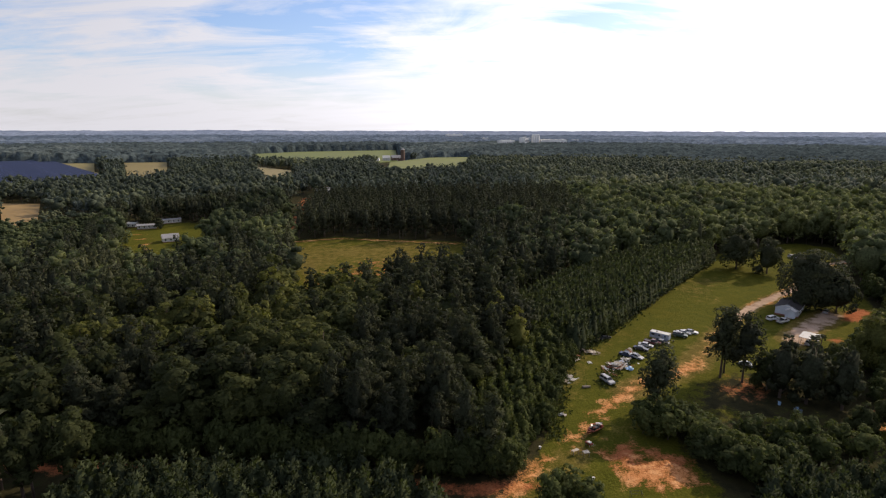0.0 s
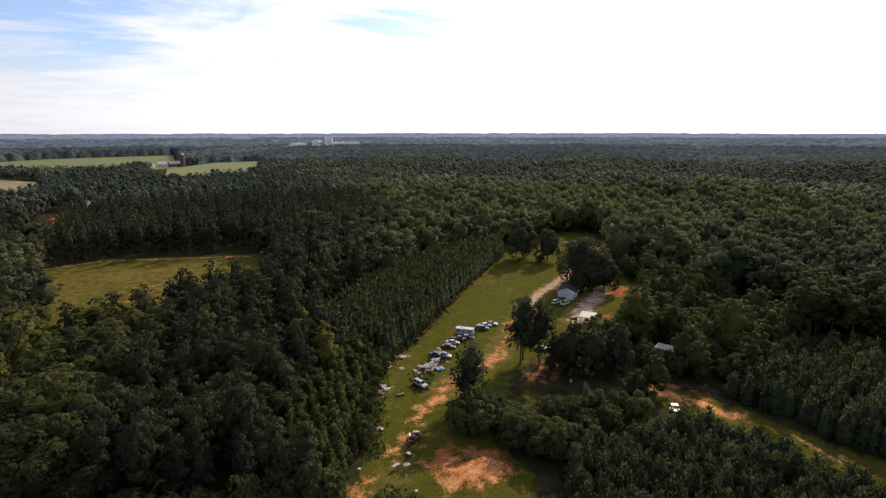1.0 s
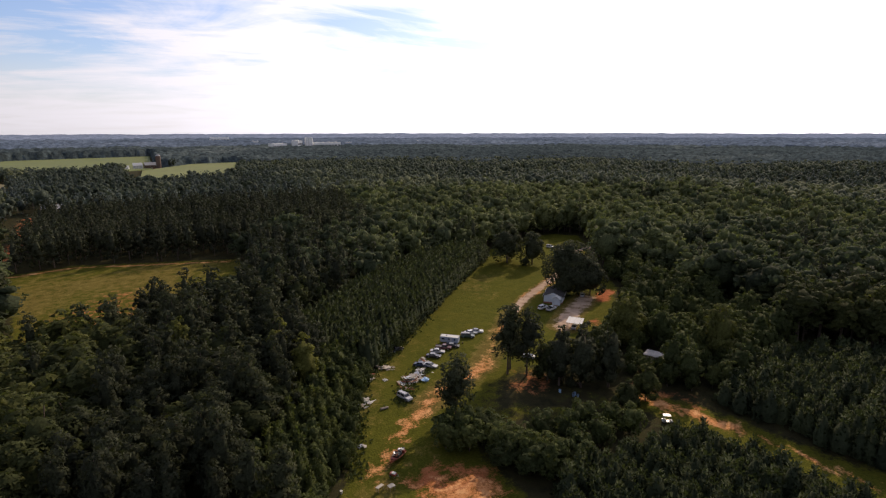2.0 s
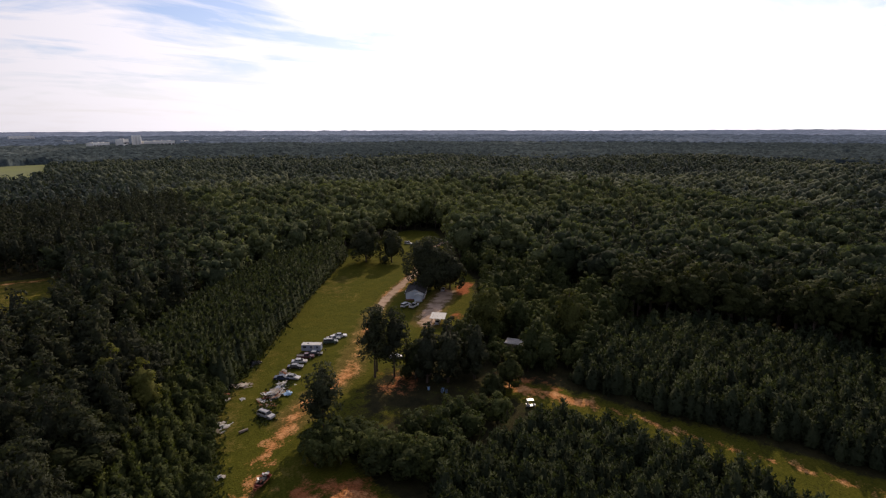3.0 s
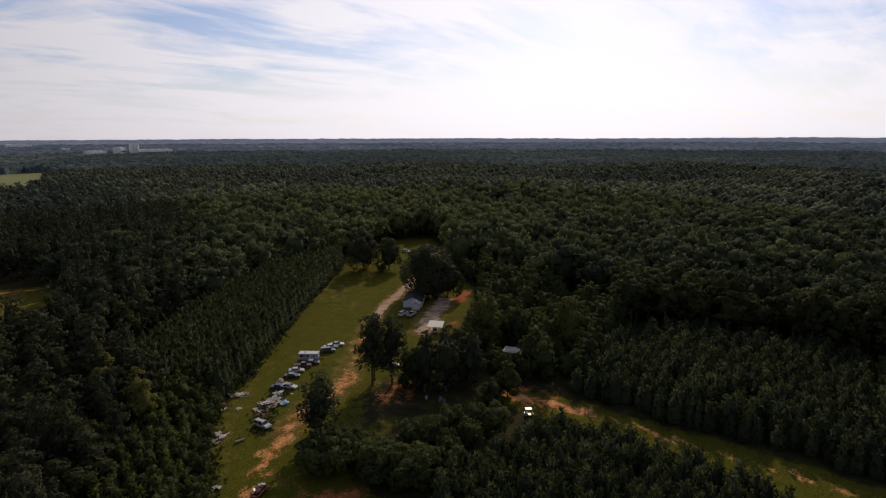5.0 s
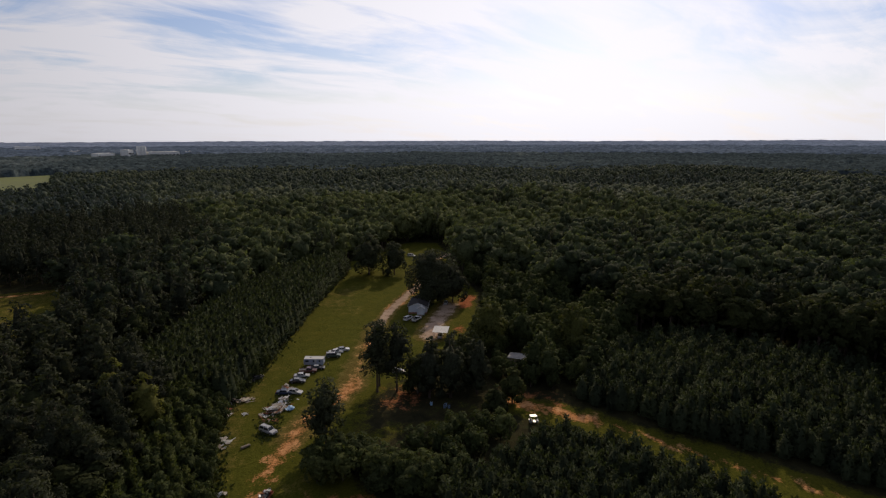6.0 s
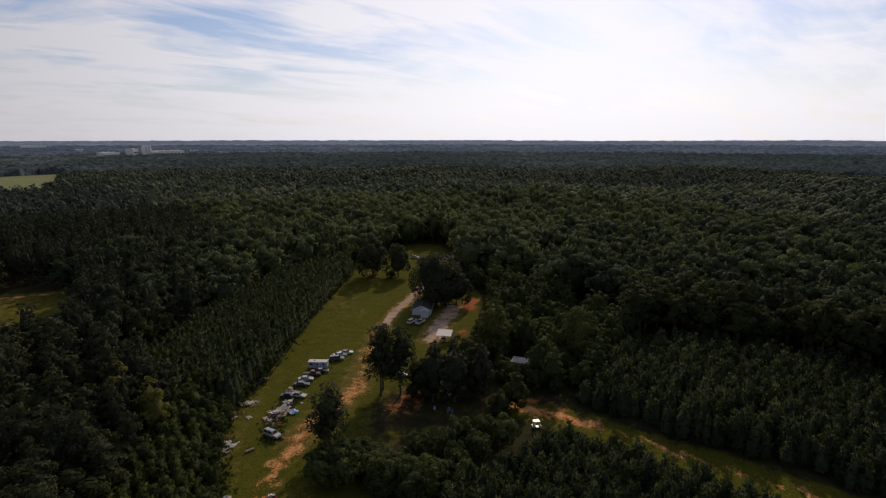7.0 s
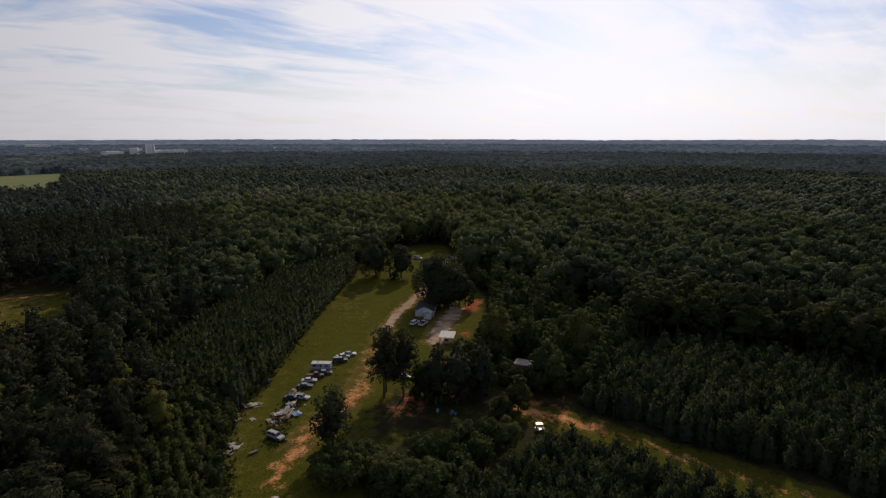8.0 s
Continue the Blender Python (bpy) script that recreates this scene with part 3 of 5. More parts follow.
def young_pine(seed, H, R, n_leaf, size, fine=True):
    """A young plantation pine: a full blunt cone of tufted boughs down to the ground."""
    r = np.random.RandomState(seed)
    n_blob = 13
    lift = np.linspace(0.06, 0.93, n_blob)
    ang = np.arange(n_blob) * 2.4 + r.rand() * 6
    rb = R * (0.52 - 0.24 * lift + 0.08 * r.rand(n_blob))
    reach = np.maximum(R * (1 - lift) ** 0.75 - rb * 0.45, 0.0)
    at = np.stack([np.cos(ang) * reach, np.sin(ang) * reach, H * lift], -1)
    k = r.choice(n_blob, n_leaf, p=rb ** 2 / (rb ** 2).sum())
    d = unit(r.randn(n_leaf, 3) + unit(at[k] * (1, 1, 0) + 1e-3) * 0.6 + (0, 0, 0.5))
    place = at[k] + d * (rb[k] * (0.75 + 0.4 * r.rand(n_leaf)))[:, None] * (1, 1, 1.15)
    crown = [cards(r, place, d + (0, 0, 0.35), size * (0.8 + 0.6 * r.rand(n_leaf)), 0.55, 0.5, spike=d + (0, 0, 0.35))]
    a = np.arange(6) * 2 * math.pi / 6
    rings = [np.stack([R * q * np.cos(a), R * q * np.sin(a), np.full(6, H * z)], -1) for q, z in ((0.60, 0.03), (0.74, 0.25), (0.48, 0.6), (0.10, 0.92))]
    i = np.arange(6)
    core = np.concatenate(rings)
    crown.append((core, np.concatenate([np.stack([k * 6 + i, k * 6 + (i + 1) % 6, k * 6 + 6 + (i + 1) % 6, k * 6 + 6 + i], -1) for k in range(3)]), unit(core * (1, 1, 0) + (0, 0, 1.0))))
    wood = [limb((0, 0, -0.4), (0, 0, H * 0.85), 0.014 * H, 0.005 * H, 5)]
    return crown, wood


def merged(pieces, spots):
    """The templates in pieces (lists of verts, faces by size), set out at spots: (template, x, y, z, turn, scale, height scale, tint)."""
    verts, faces, tints, normals, n = [], {3: [], 4: []}, [], [], 0
    for k, x, y, z, turn, s, hs, tint in spots:
        v, fs, nv = pieces[k]
        c, q = math.cos(turn), math.sin(turn)
        if nv is not None:
            normals.append(np.stack([nv[:, 0] * c - nv[:, 1] * q, nv[:, 0] * q + nv[:, 1] * c, nv[:, 2]], -1))
        c, q = c * s, q * s
        verts.append(np.stack([v[:, 0] * c - v[:, 1] * q + x, v[:, 0] * q + v[:, 1] * c + y, v[:, 2] * hs + z], -1))
        for f in fs:
            faces[f.shape[1]].append(f + n)
        tints.append(np.full(len(v), tint))
        n += len(v)
    return np.concatenate(verts), [np.concatenate(f) for f in faces.values() if f], np.concatenate(tints), np.concatenate(normals) if normals else None


def forest(name, templates, spots, leaf, label, category="forest"):
    """Many trees as one piece of woodland: its stems and its crowns."""
    if not spots:
        return
    top = tagged(new(name), label, category, kind="stuff")
    for part_name, pieces, mat in (("crowns", [joined(c) for c, w in templates], leaf), ("trunks", [joined(w) for c, w in templates], BARK)):
        v, f, t, nv = merged(pieces, spots)
        new(part_name, mesh_of(part_name, v, f, mat, t, normals=nv)).parent = top


TREE_MESHES = {}


def tree_meshes(kind, seed, H, R, n, size, leaf, tint=None, **more):
    key = (seed, H, R)
    if key not in TREE_MESHES:
        c, w = kind(seed, H, R, n, size, **more)
        cv, cf, cn = joined(c)
        wv, wf, _ = joined(w)
        TREE_MESHES[key] = (mesh_of("crown", cv, cf, leaf, np.full(len(cv), 0.25 + 0.5 * np.random.RandomState(seed).rand() if tint is None else tint), normals=cn), mesh_of("trunk", wv, wf, BARK))
    return TREE_MESHES[key]


def single_tree(name, meshes, x, y, turn, s, hs, label, category, group=""):
    top = tagged(new(name), label, category, group)
    top.matrix_basis = pose(x, y, high(x, y), 0, 0, math.degrees(turn)) @ Matrix.Diagonal((s, s, hs, 1))
    for part_name, me in zip(("crown", "trunk"), meshes):
        new(part_name, me).parent = top
    return top


def open_ground(x, y):
    """How far a place lies inside any open ground; negative in the woods."""
    d = np.maximum.reduce([inside(x, y, p) for p in [STRIP, TRACK_GAP, MEADOW, HAMLET, FARMYARD] + list(FAR_FIELDS.values())])
    return np.maximum(d, np.maximum(along(x, y, LANE, 3.0), along(x, y, CUTTING, 6)))


def scatter(step, r0, r1, seed, jitter=0.42, around=False):
    """Places on a shaken grid in the fan of land that is seen, between two distances."""
    r = np.random.RandomState(seed)
    g = np.arange(-r1, r1 + step, step)
    X, Y = np.meshgrid(g, g)
    X = X + (r.rand(*X.shape) - 0.5) * 2 * jitter * step + ((np.arange(len(g)) % 2) * 0.5 * step)[:, None]
    Y = Y + (r.rand(*Y.shape) - 0.5) * 2 * jitter * step
    d, az = np.hypot(X - 3, Y - 10), np.degrees(np.arctan2(X - 3, Y - 10))
    fan = (az > -47) & (az < 80)
    ok = (d >= r0) & (d < r1) & (fan if not around else ~fan | (d < 50))
    return X[ok], Y[ok]


def pine_share(x, y):
    """Where pines stand rather than broad-leaved trees."""
    n = bumps(x, y, 90, 11) + 0.5 * (bumps(x, y, 35, 12) - 0.5)
    share = np.where(n > 0.60, 0.75, 0.15)
    share = np.where((x > -36) & (x < 45) & (y > 80) & (y < 250), 0.88, share)
    share = np.where((x < -36) & (y < 250), np.where((x < -56) & (y > 145), 0.72, np.where(bumps(x, y, 40, 13) > 0.62, 0.5, 0.08)), share)
    share = np.where((x > -52) & (x < -26) & (y > 92) & (y < 165), 0.10, share)
    share = np.where((x > -110) & (x < 75) & (y > 285) & (y < 520), 0.96, share)
    share = np.where(inside(x, y, SCRUB_WEST) > 0, 0.03, share)
    share = np.where((x > 95) & (y < 330) & (y < x * 2.2), 0.10, share)
    return share


def keep_out(x, y):
    return np.maximum.reduce([inside(x, y, p) for p in (PINE_STRIP, YOUNG_EAST, YOUNG_SOUTH, YOUNG_WEST, YARD, THICKET, SOUTH_SCRUB, FRINGE)])


def tint_at(x, y, r):
    # haze in the tint: lowered past 420 m, raised beyond x 70, y 150
    return np.clip(0.15 + 0.75 * bumps(x, y, 28, 21) * bumps(x, y, 130, 22) * 1.6 - 0.1 + 0.56 * (r.rand(*x.shape) - 0.5) - 0.16 * np.clip((np.hypot(x, y) - 420) / 200, 0, 1) + 0.28 * ((x > 70) & (y > 150)) - 0.18 * (x < 20)
                   + 0.26 * np.exp(-((x + 36) ** 2 / 16 ** 2 + (y - 128) ** 2 / 34 ** 2)) + 0.35 * np.exp(-((x + 82) ** 2 + (y - 118) ** 2) / 16 ** 2), 0, 1)


def spots_of(x, y, n_templates, r, s0=0.75, s1=1.3, h0=0.74, h1=1.2):
    z = rise_of(x, y)
    scrub = inside(x, y, SCRUB_WEST) > 0
    tint = np.clip(tint_at(x, y, r) + 0.30 * scrub, 0, 1)
    low, slim = np.where(scrub, 0.45, 1.0), np.where(scrub, 0.66, 1.0)
    return [(r.randint(n_templates), a, b, c, r.rand() * 6.28, k * (s0 + (s1 - s0) * r.rand()), h * (h0 + (h1 - h0) * r.rand()), t) for a, b, c, t, h, k in zip(x, y, z, tint, low, slim)]


GROWN_HARD = [(hardwood, 100 + i, h, w, 900, 0.44, LEAF_HARD) for i, (h, w) in enumerate(((16, 3.9), (15, 3.4), (17, 4.3), (14, 3.6), (16, 3.3)))]
GROWN_PINE = [(pine, 200 + i, h, w, 1100, 0.42, LEAF_PINE) for i, (h, w) in enumerate(((17, 3.3), (18, 3.0), (16, 3.5), (17.5, 3.1), (16, 2.9)))]
YOUNG = [(young_pine, 300 + i, h, w, 270, 0.32, LEAF_YOUNG) for i, (h, w) in enumerate(((5.3, 1.9), (5.9, 2.0), (4.8, 1.8), (5.5, 2.1)))]
WOODS_LABEL = {"pine": "tall dark green loblolly pine at the clearing's edge", "hard": "leafy green broad-leaved tree at the clearing's edge"}


def build_woods():
    r = np.random.RandomState(31)
    # near woods
    x, y = scatter(4.9, 50, 190, 41)
    keep = (open_ground(x, y) < -2.0) & (keep_out(x, y) < -1.5)
    x, y = x[keep], y[keep]
    is_pine = r.rand(len(x)) < pine_share(x, y)
    edge = np.maximum(inside(x, y, STRIP), inside(x, y, TRACK_GAP)) > -7.5
    for kind, defs, sel, leaf, name in (("pine", GROWN_PINE, is_pine, LEAF_PINE, "pine_wood"), ("hard", GROWN_HARD, ~is_pine, LEAF_HARD, "broadleaf_wood")):
        for a, b in zip(x[sel & edge], y[sel & edge]):
            d = defs[r.randint(len(defs))]
            single_tree("pine_tree" if kind == "pine" else "broadleaf_tree", tree_meshes(*d), a, b, r.rand() * 6.28, 0.8 + 0.35 * r.rand(), 0.8 + 0.3 * r.rand(),
                        WOODS_LABEL[kind], "tree", "trees along the clearing")
        close = np.hypot(x - 3, y - 10) < 122
        label = "dense dark pine wood" if kind == "pine" else "dense broad-leaved wood in full summer leaf"
        for rest, n, size in ((sel & ~edge & close, 1500, 0.34), (sel & ~edge & ~close, 500, 0.55)):
            forest(name, [d[0](d[1], d[2], d[3], n, size) for d in defs], spots_of(x[rest], y[rest], len(defs), r, *((0.75, 1.25) if kind == "pine" else (0.8, 1.55))), leaf, label)
    # woods of the middle distance
    x, y = scatter(6.2, 190, 420, 42)
    keep = (open_ground(x, y) < -2.0) & (keep_out(x, y) < -1.5)
    x, y = x[keep], y[keep]
    is_pine = r.rand(len(x)) < pine_share(x, y)
    few_h = [hardwood(120 + i, h, w, 180, 0.66, 11, False, 0.12, 0.15, 4) for i, (h, w) in enumerate(((15, 5.0), (14, 4.6), (16, 5.6), (13, 4.8)))]
    few_p = [pine(220 + i, h, w, 230, 0.66, 14, False, 0.10) for i, (h, w) in enumerate(((17, 3.0), (18, 2.8), (16, 3.2)))]
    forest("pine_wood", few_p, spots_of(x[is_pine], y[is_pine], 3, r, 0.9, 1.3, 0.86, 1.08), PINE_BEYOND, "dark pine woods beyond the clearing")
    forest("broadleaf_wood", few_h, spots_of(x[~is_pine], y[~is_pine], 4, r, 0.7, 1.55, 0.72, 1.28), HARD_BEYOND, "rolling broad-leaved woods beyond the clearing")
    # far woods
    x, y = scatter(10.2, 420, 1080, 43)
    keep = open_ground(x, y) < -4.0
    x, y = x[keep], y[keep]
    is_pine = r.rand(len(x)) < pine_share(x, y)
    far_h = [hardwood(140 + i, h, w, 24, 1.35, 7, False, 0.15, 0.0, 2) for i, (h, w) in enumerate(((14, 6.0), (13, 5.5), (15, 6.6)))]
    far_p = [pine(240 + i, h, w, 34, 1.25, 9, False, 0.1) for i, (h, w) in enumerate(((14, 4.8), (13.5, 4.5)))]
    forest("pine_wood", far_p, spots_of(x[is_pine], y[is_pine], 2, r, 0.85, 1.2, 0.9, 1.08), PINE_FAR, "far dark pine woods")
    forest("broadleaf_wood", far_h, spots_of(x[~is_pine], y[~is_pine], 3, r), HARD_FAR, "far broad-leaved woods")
    # the same woods go on beneath and behind the camera
    x, y = scatter(5.2, 0, 36, 45, around=True)
    keep = (open_ground(x, y) < -2.0) & (inside(x, y, YOUNG_WEST) < -1.5) & (inside(x, y, YOUNG_SOUTH) < -1.5)
    x, y = x[keep], y[keep]
    forest("broadleaf_wood", [d[0](d[1], d[2], d[3] * 1.1, 480, 0.50, 11, False) for d in GROWN_HARD[:3]], spots_of(x, y, 3, r, 0.85, 1.2, 0.8, 1.1), LEAF_HARD, "dense broad-leaved wood in full summer leaf")
    x, y = scatter(7.4, 36, 158, 44, around=True)
    keep = (open_ground(x, y) < -2.0) & (keep_out(x, y) < -1.5)
    x, y = x[keep], y[keep]
    is_pine = r.rand(len(x)) < pine_share(x, y)
    low_h = [hardwood(160 + i, h, w, 75, 1.05, 8, False) for i, (h, w) in enumerate(((15, 5.0), (14, 4.6), (16, 5.3)))]
    low_p = [pine(260 + i, h, w, 75, 1.0, 9, False, 0.2) for i, (h, w) in enumerate(((16, 3.8), (15, 3.6)))]
    forest("pine_wood", low_p, spots_of(x[is_pine], y[is_pine], 2, r), LEAF_PINE, "dense dark pine wood")
    forest("broadleaf_wood", low_h, spots_of(x[~is_pine], y[~is_pine], 3, r), LEAF_HARD, "dense broad-leaved wood in full summer leaf")


def ring_sheet(name, radii, angles, mat, label, seed, gap=-1.0, tops=7.0):
    """The closed roof of leaves of woods too far off to tell trees apart."""
    A, Rr = np.meshgrid(np.radians(angles), radii)
    r = np.random.RandomState(seed)
    X = 3 + Rr * np.sin(A) + (r.rand(*A.shape) - 0.5) * 5
    Y = 10 + Rr * np.cos(A) + (r.rand(*A.shape) - 0.5) * 5
    Z = rise_of(X, Y) + np.where(r.rand(*A.shape) < 0.36, gap, 9.0 + tops * r.rand(*A.shape)) + 5 * bumps(X, Y, 140, 51) + (31 + 6 * bumps(X, Y, 900, 52)) * np.clip((Rr - 1100) / 3600, 0, 1)
    Z = np.where(open_ground(X, Y) > -6, rise_of(X, Y) - 8, Z)
    Z[0] = rise_of(X[0], Y[0]) - 2      # the near rim goes down to the ground
    tint = np.clip(1.1 * bumps(X, Y, 60, 53) * bumps(X, Y, 300, 54) + 0.35 * r.rand(*A.shape) - 0.05, 0, 1)
    me = mesh_of(name, np.stack([X, Y, Z], -1).reshape(-1, 3), [grid_faces(len(angles), len(radii))[:, ::-1]], mat, tint.ravel())
    tagged(new(name, me), label, "forest", kind="stuff")


def geometric(a, b, q):
    return a * q ** np.arange(int(math.log(b / a) / math.log(q)) + 2)


build_woods()
# each ring farther out has more haze blue in its colour
ring_sheet("far_woods", geometric(1000, 1800, 1.008), np.arange(-48, 81, 0.29), LEAF_FAR, "unbroken far woodland, its dark greens tinted with haze blue", 61, 4.0, 5.0)
ring_sheet("far_woods", geometric(1790, 2900, 1.012), np.arange(-48, 81, 0.38), MID_FAR, "unbroken far woodland, its dark greens tinted with haze blue", 64, 3.0, 6.0)
ring_sheet("far_woods", geometric(2880, 4700, 1.016), np.arange(-48, 81, 0.5), DISTANCE, "woodland reaching to the horizon, coloured haze blue", 63, 8.0, 4.0)
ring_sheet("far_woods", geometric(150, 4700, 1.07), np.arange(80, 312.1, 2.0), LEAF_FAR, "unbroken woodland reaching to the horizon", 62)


def build_young():
    r = np.random.RandomState(71)
    near, rest = [], []
    for poly, step, h in ((YOUNG_SOUTH, 2.25, 1.04), (YOUNG_WEST, 2.4, 1.2), (YOUNG_EAST, 2.5, 1.14)):
        xs, ys = [p[0] for p in poly], [p[1] for p in poly]
        X, Y = np.meshgrid(np.arange(min(xs), max(xs), step), np.arange(min(ys), max(ys), step))
        X, Y = X + (r.rand(*X.shape) - 0.5) * step * 0.8, Y + (r.rand(*X.shape) - 0.5) * step * 0.8
        ok = (inside(X, Y, poly) > 0.3)
        for a, b in zip(X[ok], Y[ok]):
            (near if poly is YOUNG_SOUTH and b > 58 else rest).append((a, b, h * (0.82 + 0.36 * r.rand())))
    near, over = near[:300], near[300:]
    for a, b, h in near:
        single_tree("young_pine", tree_meshes(*YOUNG[r.randint(4)]), a, b, r.rand() * 6.28, h * (0.85 + 0.3 * r.rand()), h, "bushy young green plantation pine", "pine tree", "plantation pines")
    spots = [(r.randint(4), a, b, high(a, b), r.rand() * 6.28, h * (0.85 + 0.3 * r.rand()), h, float(np.clip(0.45 + 0.3 * r.randn(), 0, 1))) for a, b, h in rest + over]
    under = [math.hypot(q[1] - 3, q[2] - 10) < 56 for q in spots]
    label = "dense plantation of bushy young pines"
    forest("pine_plantation", [d[0](*d[1:6]) for d in YOUNG], [q for q, u in zip(spots, under) if not u], LEAF_YOUNG, label, "plantation")
    forest("pine_plantation", [d[0](*d[1:4], 60, 0.7) for d in YOUNG], [q for q, u in zip(spots, under) if u], LEAF_YOUNG, label, "plantation")
    # the older planted strip, in rows along the clearing
    spots, way = [], unit(np.array([76.0, 91.0]))
    side = np.array([-way[1], way[0]])
    for i in np.arange(0, 150, 2.1):
        for j in np.arange(0.6, 40, 2.5):
            a, b = np.array([31.0, 139.0]) + way * (i + 0.7 * (r.rand() - 0.5)) + side * (j + 0.5 * (r.rand() - 0.5))
            if inside(a, b, PINE_STRIP) > 0.2:
                s = 0.9 + 0.25 * r.rand()
                spots.append((r.randint(3), a, b, high(a, b), r.rand() * 6.28, s, 1.04 + 0.10 * r.rand(), float(np.clip(0.58 + 0.2 * r.randn(), 0, 1))))
    forest("pine_plantation", [young_pine(320 + i, 8.4, 1.95, 165, 0.48) for i in range(3)], spots, LEAF_YOUNG, "strip of dark planted pines in straight rows", "plantation")


build_young()

# trees that stand alone, each at its own place
LONE = [
    (pine, 401, 17.5, 4.3, 64.0, 125.5, "tall pine with a bare leaning trunk beside the sandy road"),
    (pine, 402, 16.5, 4.5, 68.0, 123.0, "tall pine with a bare trunk beside the sandy road"),
    (pine, 403, 16.5, 3.3, 66.0, 128.0, "tall dark pine beside the sandy road"),
    (pine, 404, 14.5, 4.6, 43.5, 110.0, "dark open-crowned pine over the sandy road"),
    (hardwood, 405, 17.0, 6.6, 114.0, 221.0, "round shade tree at the end of the grass strip"),
    (hardwood, 406, 14.0, 5.2, 122.5, 214.0, "round shade tree at the end of the grass strip"),
    (hardwood, 407, 18.5, 9.5, 115.0, 174.6, "huge spreading shade tree behind the house"),
    # extra tree: throws shade on the gravel, fills the big crown's low right side
    (hardwood, 422, 13.0, 6.0, 119.5, 168.5, "broad tree added to shade the gravel and fill out the big crown"),
    (hardwood, 420, 14.5, 3.2, 72.5, 115.5, "dark upright tree over the shaded yard"),
    (hardwood, 421, 14.0, 3.2, 80.5, 117.0, "dark upright tree over the shaded yard"),
    (hardwood, 408, 15.5, 3.4, 76.5, 112.5, "dark broad-leaved tree over the shaded yard"),
    (hardwood, 409, 14.5, 3.4, 82.5, 110.0, "dark broad-leaved tree over the shaded yard"),
    (hardwood, 410, 12.0, 3.4, 77.0, 121.0, "dark broad-leaved tree between yard and carport"),
    (hardwood, 418, 18.0, 4.2, 11.0, 140.0, "tall bright yellow-green tree among dark pines"),
    (hardwood, 419, 16.5, 3.8, 15.5, 133.0, "tall bright yellow-green tree among dark pines"),
    (hardwood, 415, 12.0, 3.4, 87.0, 117.0, "dark broad-leaved tree over the shaded yard"),
    (hardwood, 416, 9.0, 3.8, 90.5, 125.0, "dark broad-leaved tree beside the carport"),
    (hardwood, 417, 10.0, 3.6, 71.5, 119.0, "dark broad-leaved tree beside the tall pines"),
    (hardwood, 411, 16.0, 5.6, 101.0, 127.0, "tall leafy tree beside the hidden shed"),
    (hardwood, 412, 16.0, 5.0, 117.0, 111.0, "tall leafy tree at the plantation's corner"),
    (hardwood, 450, 12.0, 4.4, -197.0, 345.0, "dark shade tree between the mobile homes"),
    (hardwood, 451, 13.0, 4.6, -210.0, 338.0, "dark shade tree beside the mobile homes"),
    (hardwood, 454, 7.0, 2.4, -184.0, 334.0, "small dark tree before the mobile homes"),
    (hardwood, 413, 9.0, 3.0, 86.0, 101.5, "small leafy tree beside the track"),
    (hardwood, 414, 7.0, 2.8, 79.0, 99.5, "small leafy tree beside the track"),
]


